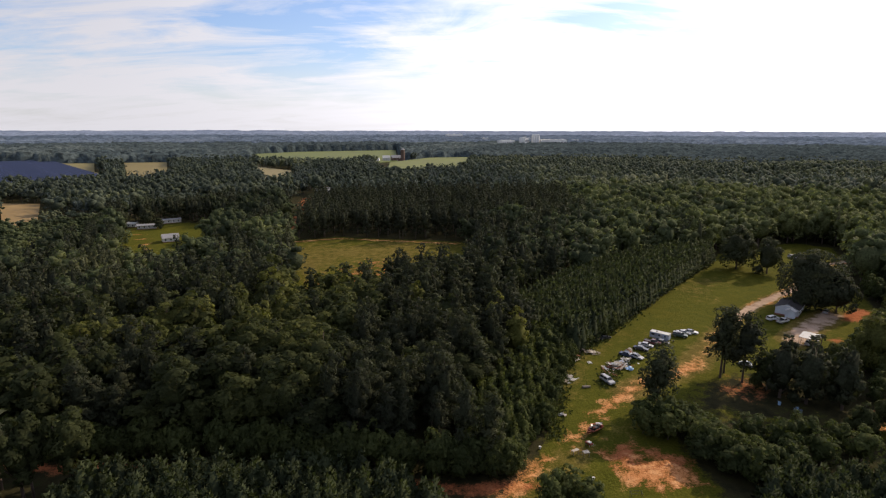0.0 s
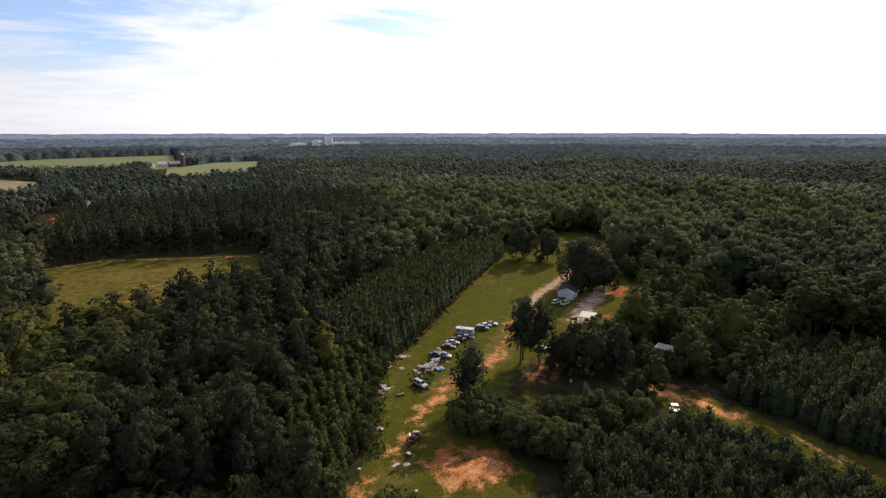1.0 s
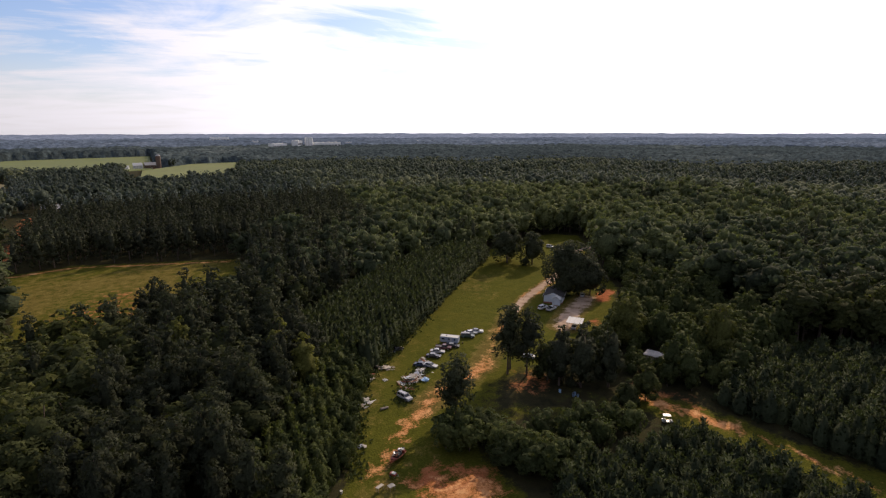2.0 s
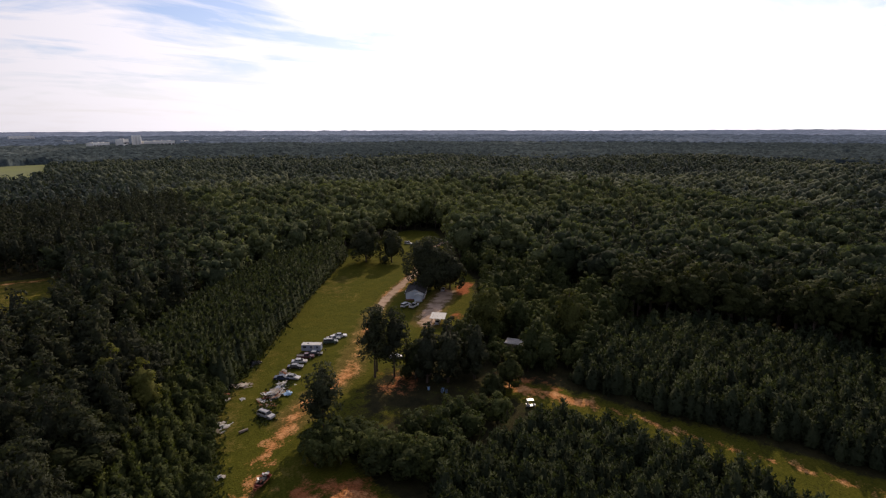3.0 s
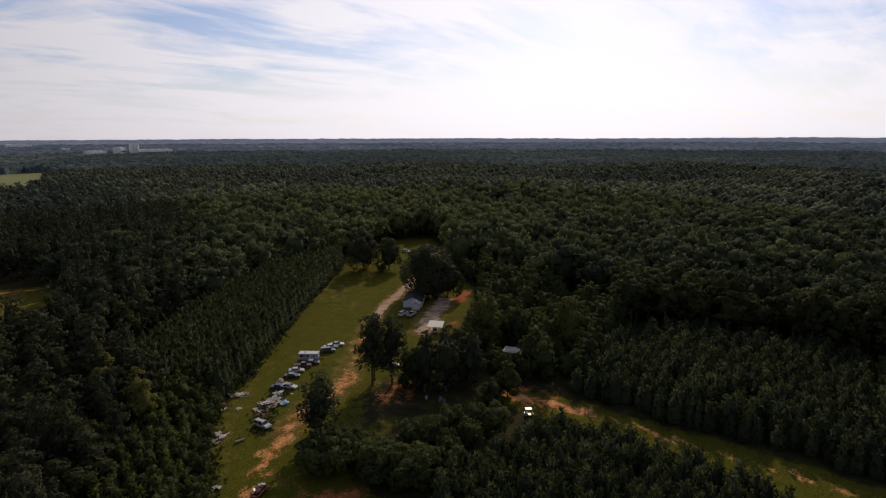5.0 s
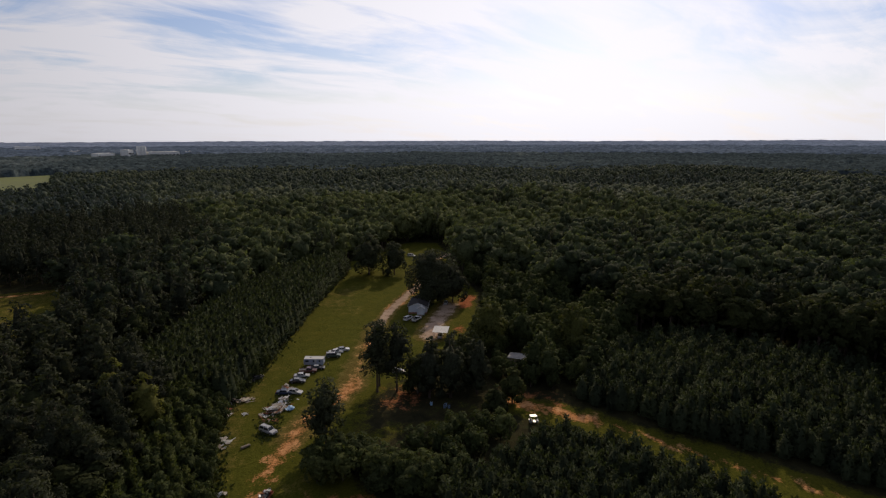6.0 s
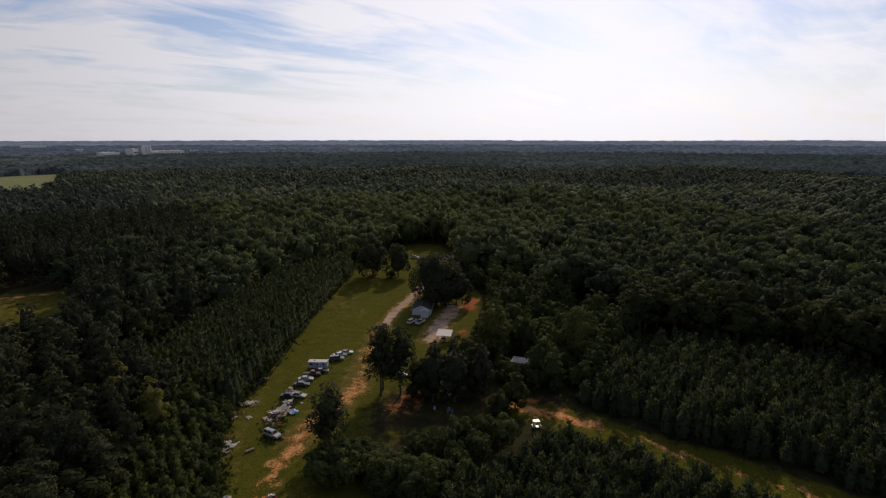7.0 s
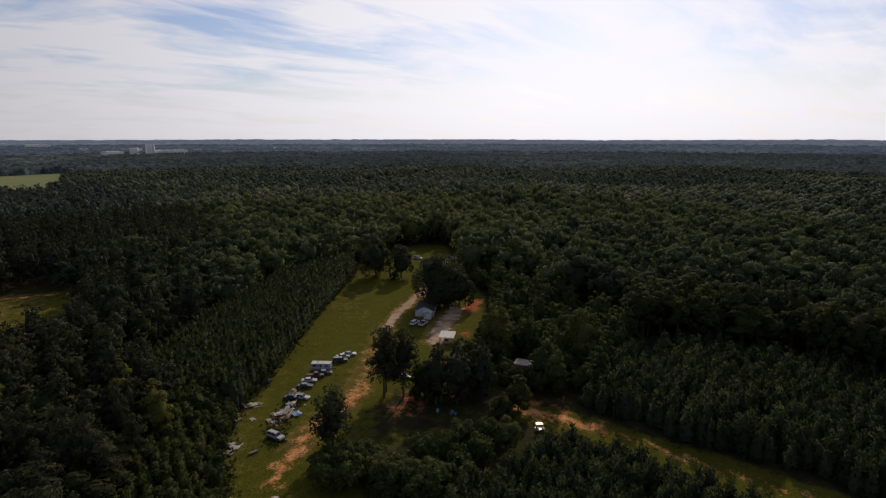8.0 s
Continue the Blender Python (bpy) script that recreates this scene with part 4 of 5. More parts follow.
def build_thicket():
    """Low young broad-leaved growth between the house, the hidden shed and the plantation."""
    r = np.random.RandomState(81)
    X, Y = np.meshgrid(np.arange(88, 168, 3.9), np.arange(92, 206, 3.9))
    X, Y = X + 2.4 * (r.rand(*X.shape) - 0.5), Y + 2.4 * (r.rand(*X.shape) - 0.5)
    ok = (inside(X, Y, THICKET) > 0) & (open_ground(X, Y) < -1.0) & (inside(X, Y, [(93, 104), (92, 116), (106, 124), (112, 116)]) < 0)
    for a, b in zip(X[ok], Y[ok]):
        s = 0.65 + 0.75 * r.rand() ** 1.5
        single_tree("broadleaf_tree", tree_meshes(hardwood, 440 + r.randint(4), 8.5, 2.6, 520, 0.38, LEAF_BUSH, base=0.05, point=0.4), a, b, r.rand() * 6.28, s, s * (0.85 + 0.3 * r.rand()),
                    "low leafy young tree in the thicket behind the yard", "tree", "thicket trees")
    for a, b, s in ((97, 108, 0.62), (95, 112, 0.7), (99.5, 111, 0.6), (93, 109, 0.5), (102.5, 109, 0.66), (104.5, 112, 0.75), (94.5, 115.5, 0.8), (91.5, 113, 0.55), (99.2, 112.4, 0.48)):
        single_tree("bush", tree_meshes(hardwood, 430 + r.randint(4), 6.5, 2.8, 500, 0.36, LEAF_BUSH, base=0.04), a, b, r.rand() * 6, s, s, "leafy bush before the old shed", "bush", "bushes round the shed")
    # undergrowth that closes the wood's edge along the grass strip
    for (ax, ay), (bx, by) in list(zip(STRIP[1:6], STRIP[2:7])) + list(zip(LANE[:0:-1], LANE[-2::-1])):
        n = int(math.hypot(bx - ax, by - ay) / 2.0)
        for k in range(n * 2):
            f, off = r.rand(), -0.4 - 3.6 * r.rand()
            a, b = ax + (bx - ax) * f + off * 0.8, ay + (by - ay) * f - off * 0.4 + (3.0 if ax < 10 else 0.0)
            s = 0.35 + 0.5 * r.rand() + (0.35 if ax < 10 else 0.0)
            if 5 < ax < 33 and k % 3:
                continue
            single_tree("bush", tree_meshes(hardwood, 430 + r.randint(4), 6.5, 2.8, 500, 0.36, LEAF_BUSH, base=0.04), a, b, r.rand() * 6, s * 0.9, s * (0.9 + 0.3 * r.rand()),
                        "leafy green bush at the foot of the wood", "bush", "bushes along the wood's edge")
    # young growth before the tall trees
    X, Y = np.meshgrid(np.arange(0, 36, 2.7), np.arange(92, 151, 2.7))
    X, Y = X + 1.6 * (r.rand(*X.shape) - 0.5), Y + 1.6 * (r.rand(*X.shape) - 0.5)
    ok = (inside(X, Y, FRINGE) > -1.5) & (inside(X, Y, STRIP) < -2.2)
    for a, b in zip(X[ok], Y[ok]):
        tall = 0.25 + 0.10 * min(8.0, -float(inside(a, b, STRIP))) + 0.3 * r.rand()
        if r.rand() < 0.6:
            single_tree("young_pine", tree_meshes(young_pine, 330 + r.randint(3), 6.4, 2.0, 360, 0.30, LEAF_BUSH), a, b, r.rand() * 6, 0.8 * tall + 0.15, tall,
                        "bushy light green young pine at the foot of the wood", "pine tree", "young pines along the wood's edge")
            continue
        single_tree("bush", tree_meshes(hardwood, 434 + r.randint(3), 7.0, 2.5, 520, 0.36, LEAF_BUSH, base=0.03, point=0.45), a, b, r.rand() * 6, 0.75 * tall + 0.2, tall,
                    "leafy young growth at the foot of the wood", "bush", "bushes along the wood's edge")


def build_lone():
    for kind, seed, H, R, x, y, label in LONE:
        leaf = LEAF_PINE if kind is pine or 405 <= seed <= 410 or seed > 419 else LEAF_HARD
        more = {"base": 0.30, "n_blob": 24} if kind is pine else {"base": 0.05, "n_blob": 22 if R > 6 else 17, "skirt": 0.92, "point": 0.3 if R > 6 or seed >= 450 or 404 <= seed <= 406 else 0.6}
        if seed in (418, 419):
            more["tint"] = 0.95
        n = int(60 * R * R) if kind is hardwood else 1250
        single_tree("pine_tree" if kind is pine else "broadleaf_tree", tree_meshes(kind, seed, H, R, min(4200, max(900, n)), 0.46, leaf, **more), x, y, seed, 1, 1, label, "tree")
    r = np.random.RandomState(91)
    row = [(38, 102), (42, 99.5), (46.5, 97.5), (51.5, 95), (57, 98), (55, 91.5), (48, 94), (50.5, 90.5), (53.5, 87.5), (58, 86.5), (61, 95), (66, 97), (72, 96), (60, 90), (66, 91), (19, 82), (22, 80), (16, 80), (40, 106), (74, 92), (46.5, 93), (49.5, 89), (52, 86.5), (55, 83.5), (42, 103.5), (44.5, 101.5), (46.5, 103), (49, 100.5)]
    for x, y in row:
        me = tree_meshes(hardwood, 430 + r.randint(4), 6.5, 2.8, 500, 0.36, LEAF_BUSH, base=0.04)
        low = 0.95 if y < 83 else 1.0
        single_tree("bush", me, x, y, r.rand() * 6, (0.8 + 0.4 * r.rand()) * (0.8 + 0.2 * low), (0.75 + 0.4 * r.rand()) * low, "thick leafy green bush beside the sand diggings", "bush", "bushes round the diggings")


build_lone()
build_thicket()


def build_weeds():
    """Tall weeds along the wood's edge and the parked cars, and tufts all over the mown strip."""
    r = np.random.RandomState(95)
    at, size = [], []
    n = 1500
    x, y = r.uniform(5, 170, n), r.uniform(78, 262, n)
    ok = inside(x, y, STRIP) > 0.5
    at.append(np.stack([x[ok], y[ok]], -1))
    size.append(r.uniform(0.08, 0.16, ok.sum()))
    for (ax, ay), (bx, by) in zip([(20, 100), (24, 116), (31, 137), (43, 151), (36, 122), (40, 130)], [(24, 116), (31, 137), (43, 151), (60, 172), (40, 130), (46, 137)]):
        k = r.rand(300)
        at.append(np.stack([ax + (bx - ax) * k + r.normal(-0.4, 1.2, 300), ay + (by - ay) * k + r.normal(0.4, 1.2, 300)], -1))
        size.append(r.uniform(0.15, 0.45, 300))
    p, s = np.concatenate(at), np.concatenate(size)
    p, s = np.repeat(p, 4, 0), np.repeat(s, 4)
    p = p + r.normal(0, 0.35, p.shape) * s[:, None]
    place = np.stack([p[:, 0], p[:, 1], rise_of(p[:, 0], p[:, 1]) + s * 0.5], -1)
    v, f, nv = cards(r, place, r.randn(len(s), 3) * (0.6, 0.6, 0.3) + (0, 0, 0.7), s, 0.5, 0.3, spike=r.randn(len(s), 3) * 0.6 + (0, 0, 1.0))
    tagged(new("weeds", mesh_of("weeds", v, [f], LEAF_BUSH, np.repeat(np.clip(r.normal(0.55, 0.25, len(s)), 0, 1), 3), normals=nv)), "weeds and rough tufts in the mown grass", "weeds", kind="stuff")


build_weeds()

# ---- making things ----
def part(name, bm, mat, parent, label="", smooth=False):
    """Links a bmesh as one mesh under a thing or under a part."""
    me = bpy.data.meshes.new(name)
    bmesh.ops.recalc_face_normals(bm, faces=bm.faces)
    bm.to_mesh(me)
    bm.free()
    me.materials.append(mat)
    if smooth:
        me.polygons.foreach_set("use_smooth", np.ones(len(me.polygons), bool))
    ob = new(name, me)
    ob.parent = parent
    if label:
        tagged(ob, label)
    return ob


def thing(name, x, y, angle, label, category, group="", lift=0.0):
    top = tagged(new(name), label, category, group)
    top.matrix_basis = pose(x, y, high(x, y) + lift, 0, 0, angle)
    return top


def box(size, at=(0, 0, 0), bevel=0.0, turn=(0, 0, 0), bm=None):
    """A box with its middle at the given place; edges rounded where bevel is given."""
    own = bmesh.new()
    bmesh.ops.create_cube(own, size=1, matrix=pose(*at, *turn) @ Matrix.Diagonal((*size, 1)))
    if bevel:
        bmesh.ops.bevel(own, geom=own.edges[:], offset=bevel, segments=2, affect="EDGES", profile=0.6)
    return poured(own, bm)


def poured(own, bm):
    if bm is None:
        return own
    me = bpy.data.meshes.new("tmp")
    own.to_mesh(me)
    own.free()
    bm.from_mesh(me)
    bpy.data.meshes.remove(me)
    return bm


def tube(r0, r1, length, at=(0, 0, 0), turn=(0, 0, 0), sides=12, bm=None, bevel=0.0):
    """A closed round bar or cone along its own z."""
    own = bmesh.new()
    bmesh.ops.create_cone(own, cap_ends=True, segments=sides, radius1=r0, radius2=r1, depth=length, matrix=pose(*at, *turn))
    if bevel:
        bmesh.ops.bevel(own, geom=[e for e in own.edges if e.calc_face_angle(0) > 0.9], offset=bevel, segments=1, affect="EDGES")
    return poured(own, bm)


def slab(outline, z0, z1, bm=None, bevel=0.0):
    """A flat outline given height."""
    own = bmesh.new()
    f = own.faces.new([own.verts.new((x, y, z0)) for x, y in outline])
    up = bmesh.ops.extrude_face_region(own, geom=[f])
    bmesh.ops.translate(own, verts=[v for v in up["geom"] if isinstance(v, bmesh.types.BMVert)], vec=(0, 0, z1 - z0))
    if bevel:
        bmesh.ops.bevel(own, geom=own.edges[:], offset=bevel, segments=2, affect="EDGES", profile=0.6)
    return poured(own, bm)


def profile(points, half, inset=0.0, bevel=0.0, bm=None):
    """A side view (x, z) given width along y; the points above the middle may lean inwards by inset."""
    own = bmesh.new()
    top = max(z for _, z in points)
    low = min(z for _, z in points)
    rows = []
    for side in (-1, 1):
        rows.append([own.verts.new((x, side * (half - inset * (z - low) / (top - low)), z)) for x, z in points])
    own.faces.new(rows[0][::-1])
    own.faces.new(rows[1])
    n = len(points)
    for i in range(n):
        own.faces.new((rows[0][i], rows[0][(i + 1) % n], rows[1][(i + 1) % n], rows[1][i]))
    bmesh.ops.recalc_face_normals(own, faces=own.faces)
    if bevel:
        bmesh.ops.bevel(own, geom=own.edges[:], offset=bevel, segments=2, affect="EDGES", profile=0.6)
    return poured(own, bm)


def tapered(x0, x1, z0, z1, half0, half1, front, rear, bm=None):
    """A car's glasshouse: a box whose sides, front and rear lean inwards."""
    own = bmesh.new()
    v = [own.verts.new(p) for p in ((x0, -half0, z0), (x1, -half0, z0), (x1, half0, z0), (x0, half0, z0),
                                    (x0 + rear, -half1, z1), (x1 - front, -half1, z1), (x1 - front, half1, z1), (x0 + rear, half1, z1))]
    for f in ((0, 3, 2, 1), (4, 5, 6, 7), (0, 1, 5, 4), (1, 2, 6, 5), (2, 3, 7, 6), (3, 0, 4, 7)):
        own.faces.new([v[i] for i in f])
    return poured(own, bm)


def paint(name, colour, rough=0.32):
    m = plain("paint_" + name, colour, rough, vary=0.18, scale=1.5)
    m.node_tree.nodes["Principled BSDF"].inputs["Coat Weight"].default_value = 0.3
    return m


GLASS = plain("car_glass", (0.018, 0.022, 0.026), 0.12, vary=0.2)
RUBBER = plain("rubber", (0.022, 0.021, 0.020), 0.85, vary=0.3)
STEEL = plain("dull_steel", (0.42, 0.43, 0.44), 0.42, 0.85, vary=0.3)
LAMP = plain("lamp_glass", (0.72, 0.72, 0.68), 0.15, vary=0.1)
REDLAMP = plain("tail_lamp", (0.33, 0.03, 0.02), 0.2, vary=0.1)
DARKTRIM = plain("dark_trim", (0.035, 0.035, 0.036), 0.6)
PAINTS = {"silver": paint("silver", (0.40, 0.40, 0.41), 0.34), "white": paint("white", (0.56, 0.56, 0.55)), "black": paint("black", (0.022, 0.023, 0.027), 0.25),
          "navy": paint("navy", (0.030, 0.045, 0.090)), "maroon": paint("maroon", (0.085, 0.020, 0.022)), "grey": paint("grey", (0.20, 0.21, 0.22)), "green": paint("green", (0.030, 0.060, 0.048))}


def wheel(top, x, y, r, w):
    tyre = part("tyre", tube(r, r, w, (0, 0, 0), (90, 0, 0), 16, bevel=0.05), RUBBER, part("wheel", tube(r * 0.35, r * 0.35, w * 1.02, (0, 0, 0), (90, 0, 0), 10), DARKTRIM, top))
    hub = tyre.parent
    hub.location = (x, y, r)
    part("rim", tube(r * 0.64, r * 0.60, w * 1.05, (0, 0, 0), (90, 0, 0), 12), STEEL, hub)


def car(kind, colour, x, y, angle, label, group="", lift=0.0, roof=None):
    """A parked road vehicle; kind: sedan, wagon or pickup."""
    top = thing("pickup_truck" if kind == "pickup" else "car", x, y, angle, label, "pickup" if kind == "pickup" else "car", group, lift)
    top.matrix_basis = top.matrix_basis @ Matrix.Diagonal((0.84, 0.84, 0.84, 1))
    body = PAINTS[colour]
    if kind == "sedan":
        L, half, belt, h = 4.75, 0.90, 0.92, 1.42
        side = [(-2.35, 0.34), (2.30, 0.30), (2.38, 0.52), (2.20, 0.72), (1.05, 0.90), (-1.45, 0.95), (-2.25, 0.92), (-2.38, 0.60)]
        cab, front, rear = (-1.55, 1.12), 0.72, 0.60
    elif kind == "wagon":
        L, half, belt, h = 4.85, 0.94, 1.05, 1.74
        side = [(-2.38, 0.42), (2.36, 0.40), (2.44, 0.62), (2.30, 0.92), (1.15, 1.04), (-2.30, 1.08), (-2.42, 0.70)]
        cab, front, rear = (-2.32, 1.22), 0.62, 0.22
    else:
        L, half, belt, h = 5.3, 0.96, 1.04, 1.76
        side = [(-2.60, 0.48), (2.60, 0.44), (2.68, 0.70), (2.55, 0.98), (1.35, 1.05), (-2.58, 1.05), (-2.64, 0.70)]
        cab, front, rear = (-0.45, 1.42), 0.60, 0.16
    part("body", profile(side, half, 0.06, 0.05), body, top)
    part("glasshouse", tapered(*cab, belt - 0.06, h - 0.05, half - 0.08, half - 0.24, front, rear), GLASS, top, "dark window glass")
    rf = tapered(cab[0] + rear - 0.06, cab[1] - front + 0.06, h - 0.06, h, half - 0.21, half - 0.27, 0.06, 0.06)
    part("roof", rf, PAINTS[roof] if roof else body, top)
    for s in (-1, 1):
        mid = (cab[0] + rear + cab[1] - front) / 2
        for px0, px1 in ((cab[1] - 0.02, cab[1] - front), (mid, mid), (cab[0] + 0.02, cab[0] + rear)):
            bm = bmesh.new()
            w, o = 0.05, 0.012
            q = [(px0 - w, s * (half - 0.08 + o), belt - 0.06), (px0 + w, s * (half - 0.08 + o), belt - 0.06), (px1 + w, s * (half - 0.24 + o), h - 0.05), (px1 - w, s * (half - 0.24 + o), h - 0.05)]
            a = [bm.verts.new(p) for p in q]
            b = [bm.verts.new((p[0], p[1] - s * 0.04, p[2])) for p in q]
            bm.faces.new(a), bm.faces.new(b[::-1])
            for i in range(4):
                bm.faces.new((a[i], a[(i + 1) % 4], b[(i + 1) % 4], b[i]))
            part("pillar", bm, body, top)
        part("headlight", box((0.10, 0.34, 0.14), (L / 2 - 0.10, s * (half - 0.26), 0.68 if kind == "sedan" else 0.84), 0.02), LAMP, top, "clear headlight")
        part("tail_light", box((0.08, 0.26, 0.20), (-L / 2 + 0.02, s * (half - 0.18), 0.78 if kind == "sedan" else 0.92), 0.02), REDLAMP, top, "red tail light")
        part("mirror", box((0.10, 0.20, 0.14), (cab[1] - 0.25, s * (half + 0.09), belt + 0.06), 0.03), body, top)
        for wx in (L * 0.30, -L * 0.30):
            wheel(top, wx, s * (half - 0.09), 0.33 if kind == "sedan" else 0.38, 0.22)
    for sx in (-1, 1):
        part("bumper", box((0.16, half * 1.9, 0.22), (sx * (L / 2 - 0.03), 0, 0.48), 0.05), DARKTRIM if kind == "pickup" else body, top)
    if kind == "pickup":
        part("bed", box((1.95, half * 1.62, 0.04), (-1.55, 0, 1.075), 0.01), DARKTRIM, top, "dark open load bed")
        for s in (-1, 1):
            part("bed_rail", box((2.05, 0.12, 0.16), (-1.55, s * (half - 0.09), 1.12), 0.03), body, top)
        part("tailgate", box((0.10, half * 1.7, 0.20), (-2.58, 0, 1.12), 0.03), body, top)
    if kind == "wagon":
        for s in (-1, 1):
            part("roof_rail", box((2.2, 0.05, 0.06), (-0.7, s * 0.55, h + 0.04), 0.015), DARKTRIM, top)
    return top


ROW = "cars parked in a row"
car("wagon", "silver", 36.6, 124.0, -66, "silver estate car with roof rails standing in long grass", ROW)
car("sedan", "navy", 45.6, 138.4, -36, "dark blue saloon car beside the scrap heap", ROW)
car("sedan", "silver", 47.6, 137.2, -48, "faded silver saloon car beside the scrap heap", ROW, roof="grey")
car("sedan", "black", 50.4, 142.2, -32, "dark saloon car parked on the grass", ROW, roof="grey")
car("sedan", "silver", 52.4, 144.4, -28, "silver saloon car parked on the grass", ROW)
car("pickup", "maroon", 54.8, 146.0, -30, "dark maroon pickup truck with a pale bonnet", ROW, roof="maroon")
car("sedan", "black", 57.6, 146.4, -34, "black saloon car in front of the camper trailer", ROW, roof="white")
car("wagon", "green", 64.2, 150.8, -28, "dark green estate car parked on the grass", ROW, roof="silver")
car("sedan", "white", 66.0, 152.8, -20, "white saloon car parked on the grass", ROW)
car("sedan", "white", 68.2, 153.2, -24, "white saloon car with a dark rear at the row's end", ROW, roof="grey")
car("sedan", "black", 42.6, 150.2, 20, "dark car half under the planted pines")
car("pickup", "white", 98.6, 160.6, 28, "white pickup truck parked before the house", "cars at the house")
car("wagon", "white", 96.9, 163.0, 24, "white estate car parked before the house", "cars at the house")
car("sedan", "silver", 116.4, 168.6, 50, "silver saloon car in the shade beside the house", "cars at the house")
car("sedan", "silver", 96.4, 144.3, 47, "silver car standing under the carport", "cars at the house")
car("wagon", "white", 147.0, 238.5, -60, "white estate car on the far grass")
car("sedan", "grey", 73.5, 131.5, -40, "grey car in the shade behind the pines")

# the camper trailer
WHITE_METAL = plain("white_sheet_metal", (0.52, 0.52, 0.51), 0.8, vary=0.14, scale=1.0)
BLUE_METAL = plain("pale_blue_sheet_metal", (0.33, 0.38, 0.48), 0.6, vary=0.2, scale=1.0)
RUSTY_ROOF = plain("rusting_tin", (0.50, 0.46, 0.42), 0.85, 0.0, vary=0.45, scale=0.8)


def camper(x, y, angle):
    top = thing("camper_trailer", x, y, angle, "white camper trailer with pale blue sides in the car row", "trailer", ROW)
    top.matrix_basis = top.matrix_basis @ Matrix.Diagonal((0.82, 0.84, 0.84, 1))
    part("shell", profile([(-3.2, 0.55), (3.1, 0.55), (3.25, 0.9), (3.15, 2.45), (-3.15, 2.45), (-3.25, 0.9)], 1.18, 0.02, 0.06), BLUE_METAL, top)
    part("roof", box((6.45, 2.45, 0.10), (0, 0, 2.51), 0.04), WHITE_METAL, top, "bright white roof")
    for s in (-1, 1):
        for wx, w in ((-2.1, 1.1), (0.0, 0.5), (2.0, 0.5)):
            win = part("window", box((w, 0.05, 0.55), (wx, s * 1.19, 1.80), 0.01), DARKTRIM, top)
            part("pane", box((w - 0.12, 0.05, 0.43), (wx, s * 1.202, 1.80)), GLASS, win)
        part("trim_strip", box((6.3, 0.03, 0.10), (0, s * 1.195, 1.2)), WHITE_METAL, top)
        for wx in (-0.55, 0.35):
            wheel(top, wx, s * 1.05, 0.36, 0.22)
    part("door", box((0.62, 0.05, 1.65), (0.7, -1.195, 1.48), 0.015), WHITE_METAL, top)
    part("vent", box((0.45, 0.45, 0.14), (-1.2, 0.1, 2.62), 0.03), DARKTRIM, top)
    part("drawbar", tube(0.05, 0.05, 1.5, (3.9, 0, 0.5), (0, 90, 0), 8), DARKTRIM, top)
    part("jockey_wheel", tube(0.14, 0.14, 0.9, (4.5, 0, 0.35), (0, 0, 0), 8), DARKTRIM, top)


camper(58.0, 149.2, -38)

# ---- house, carport, sheds ----
SIDING = plain("pale_blue_siding", (0.55, 0.60, 0.66), 0.6, vary=0.12, scale=1.2)
SHINGLE = plain("dark_shingles", (0.028, 0.025, 0.024), 0.85, vary=0.35, scale=2.0, bump=0.4)
TIMBER = plain("weathered_timber", (0.27, 0.22, 0.17), 0.8, vary=0.35, scale=2.0, bump=0.3)
CREAM = plain("cream_trim", (0.70, 0.69, 0.65), 0.6, vary=0.12)
BRICK = plain("red_brick", (0.26, 0.11, 0.075), 0.85, vary=0.3, scale=3.0)


def gable_wall(half, wall, ridge, x, thick):
    own = bmesh.new()
    pts = [(-half, 0), (half, 0), (half, wall), (0, ridge), (-half, wall)]
    a = [own.verts.new((x, p, z)) for p, z in pts]
    b = [own.verts.new((x + thick, p, z)) for p, z in pts]
    own.faces.new(a), own.faces.new(b[::-1])
    for i in range(5):
        own.faces.new((a[i], a[(i + 1) % 5], b[(i + 1) % 5], b[i]))
    return own


def roof_side(length, half, wall, ridge, side, over=0.35, thick=0.12):
    own = bmesh.new()
    slope = (ridge - wall) / half
    y1, z1 = half + over, wall - over * slope
    pts = [(0, ridge + thick), (side * y1, z1 + thick), (side * y1, z1), (0, ridge)]
    a = [own.verts.new((-length / 2 - over, p, z)) for p, z in pts]
    b = [own.verts.new((length / 2 + over, p, z)) for p, z in pts]
    own.faces.new(a), own.faces.new(b[::-1])
    for i in range(4):
        own.faces.new((a[i], a[(i + 1) % 4], b[(i + 1) % 4], b[i]))
    return own


def window(top, x, y, z, w, h, along_x):
    size = (w, 0.10, h) if along_x else (0.10, w, h)
    inner = (w - 0.14, 0.12, h - 0.14) if along_x else (0.12, w - 0.14, h - 0.14)
    win = part("window", box(size, (x, y, z), 0.01), CREAM, top)
    part("pane", box(inner, (x, y, z)), GLASS, win)


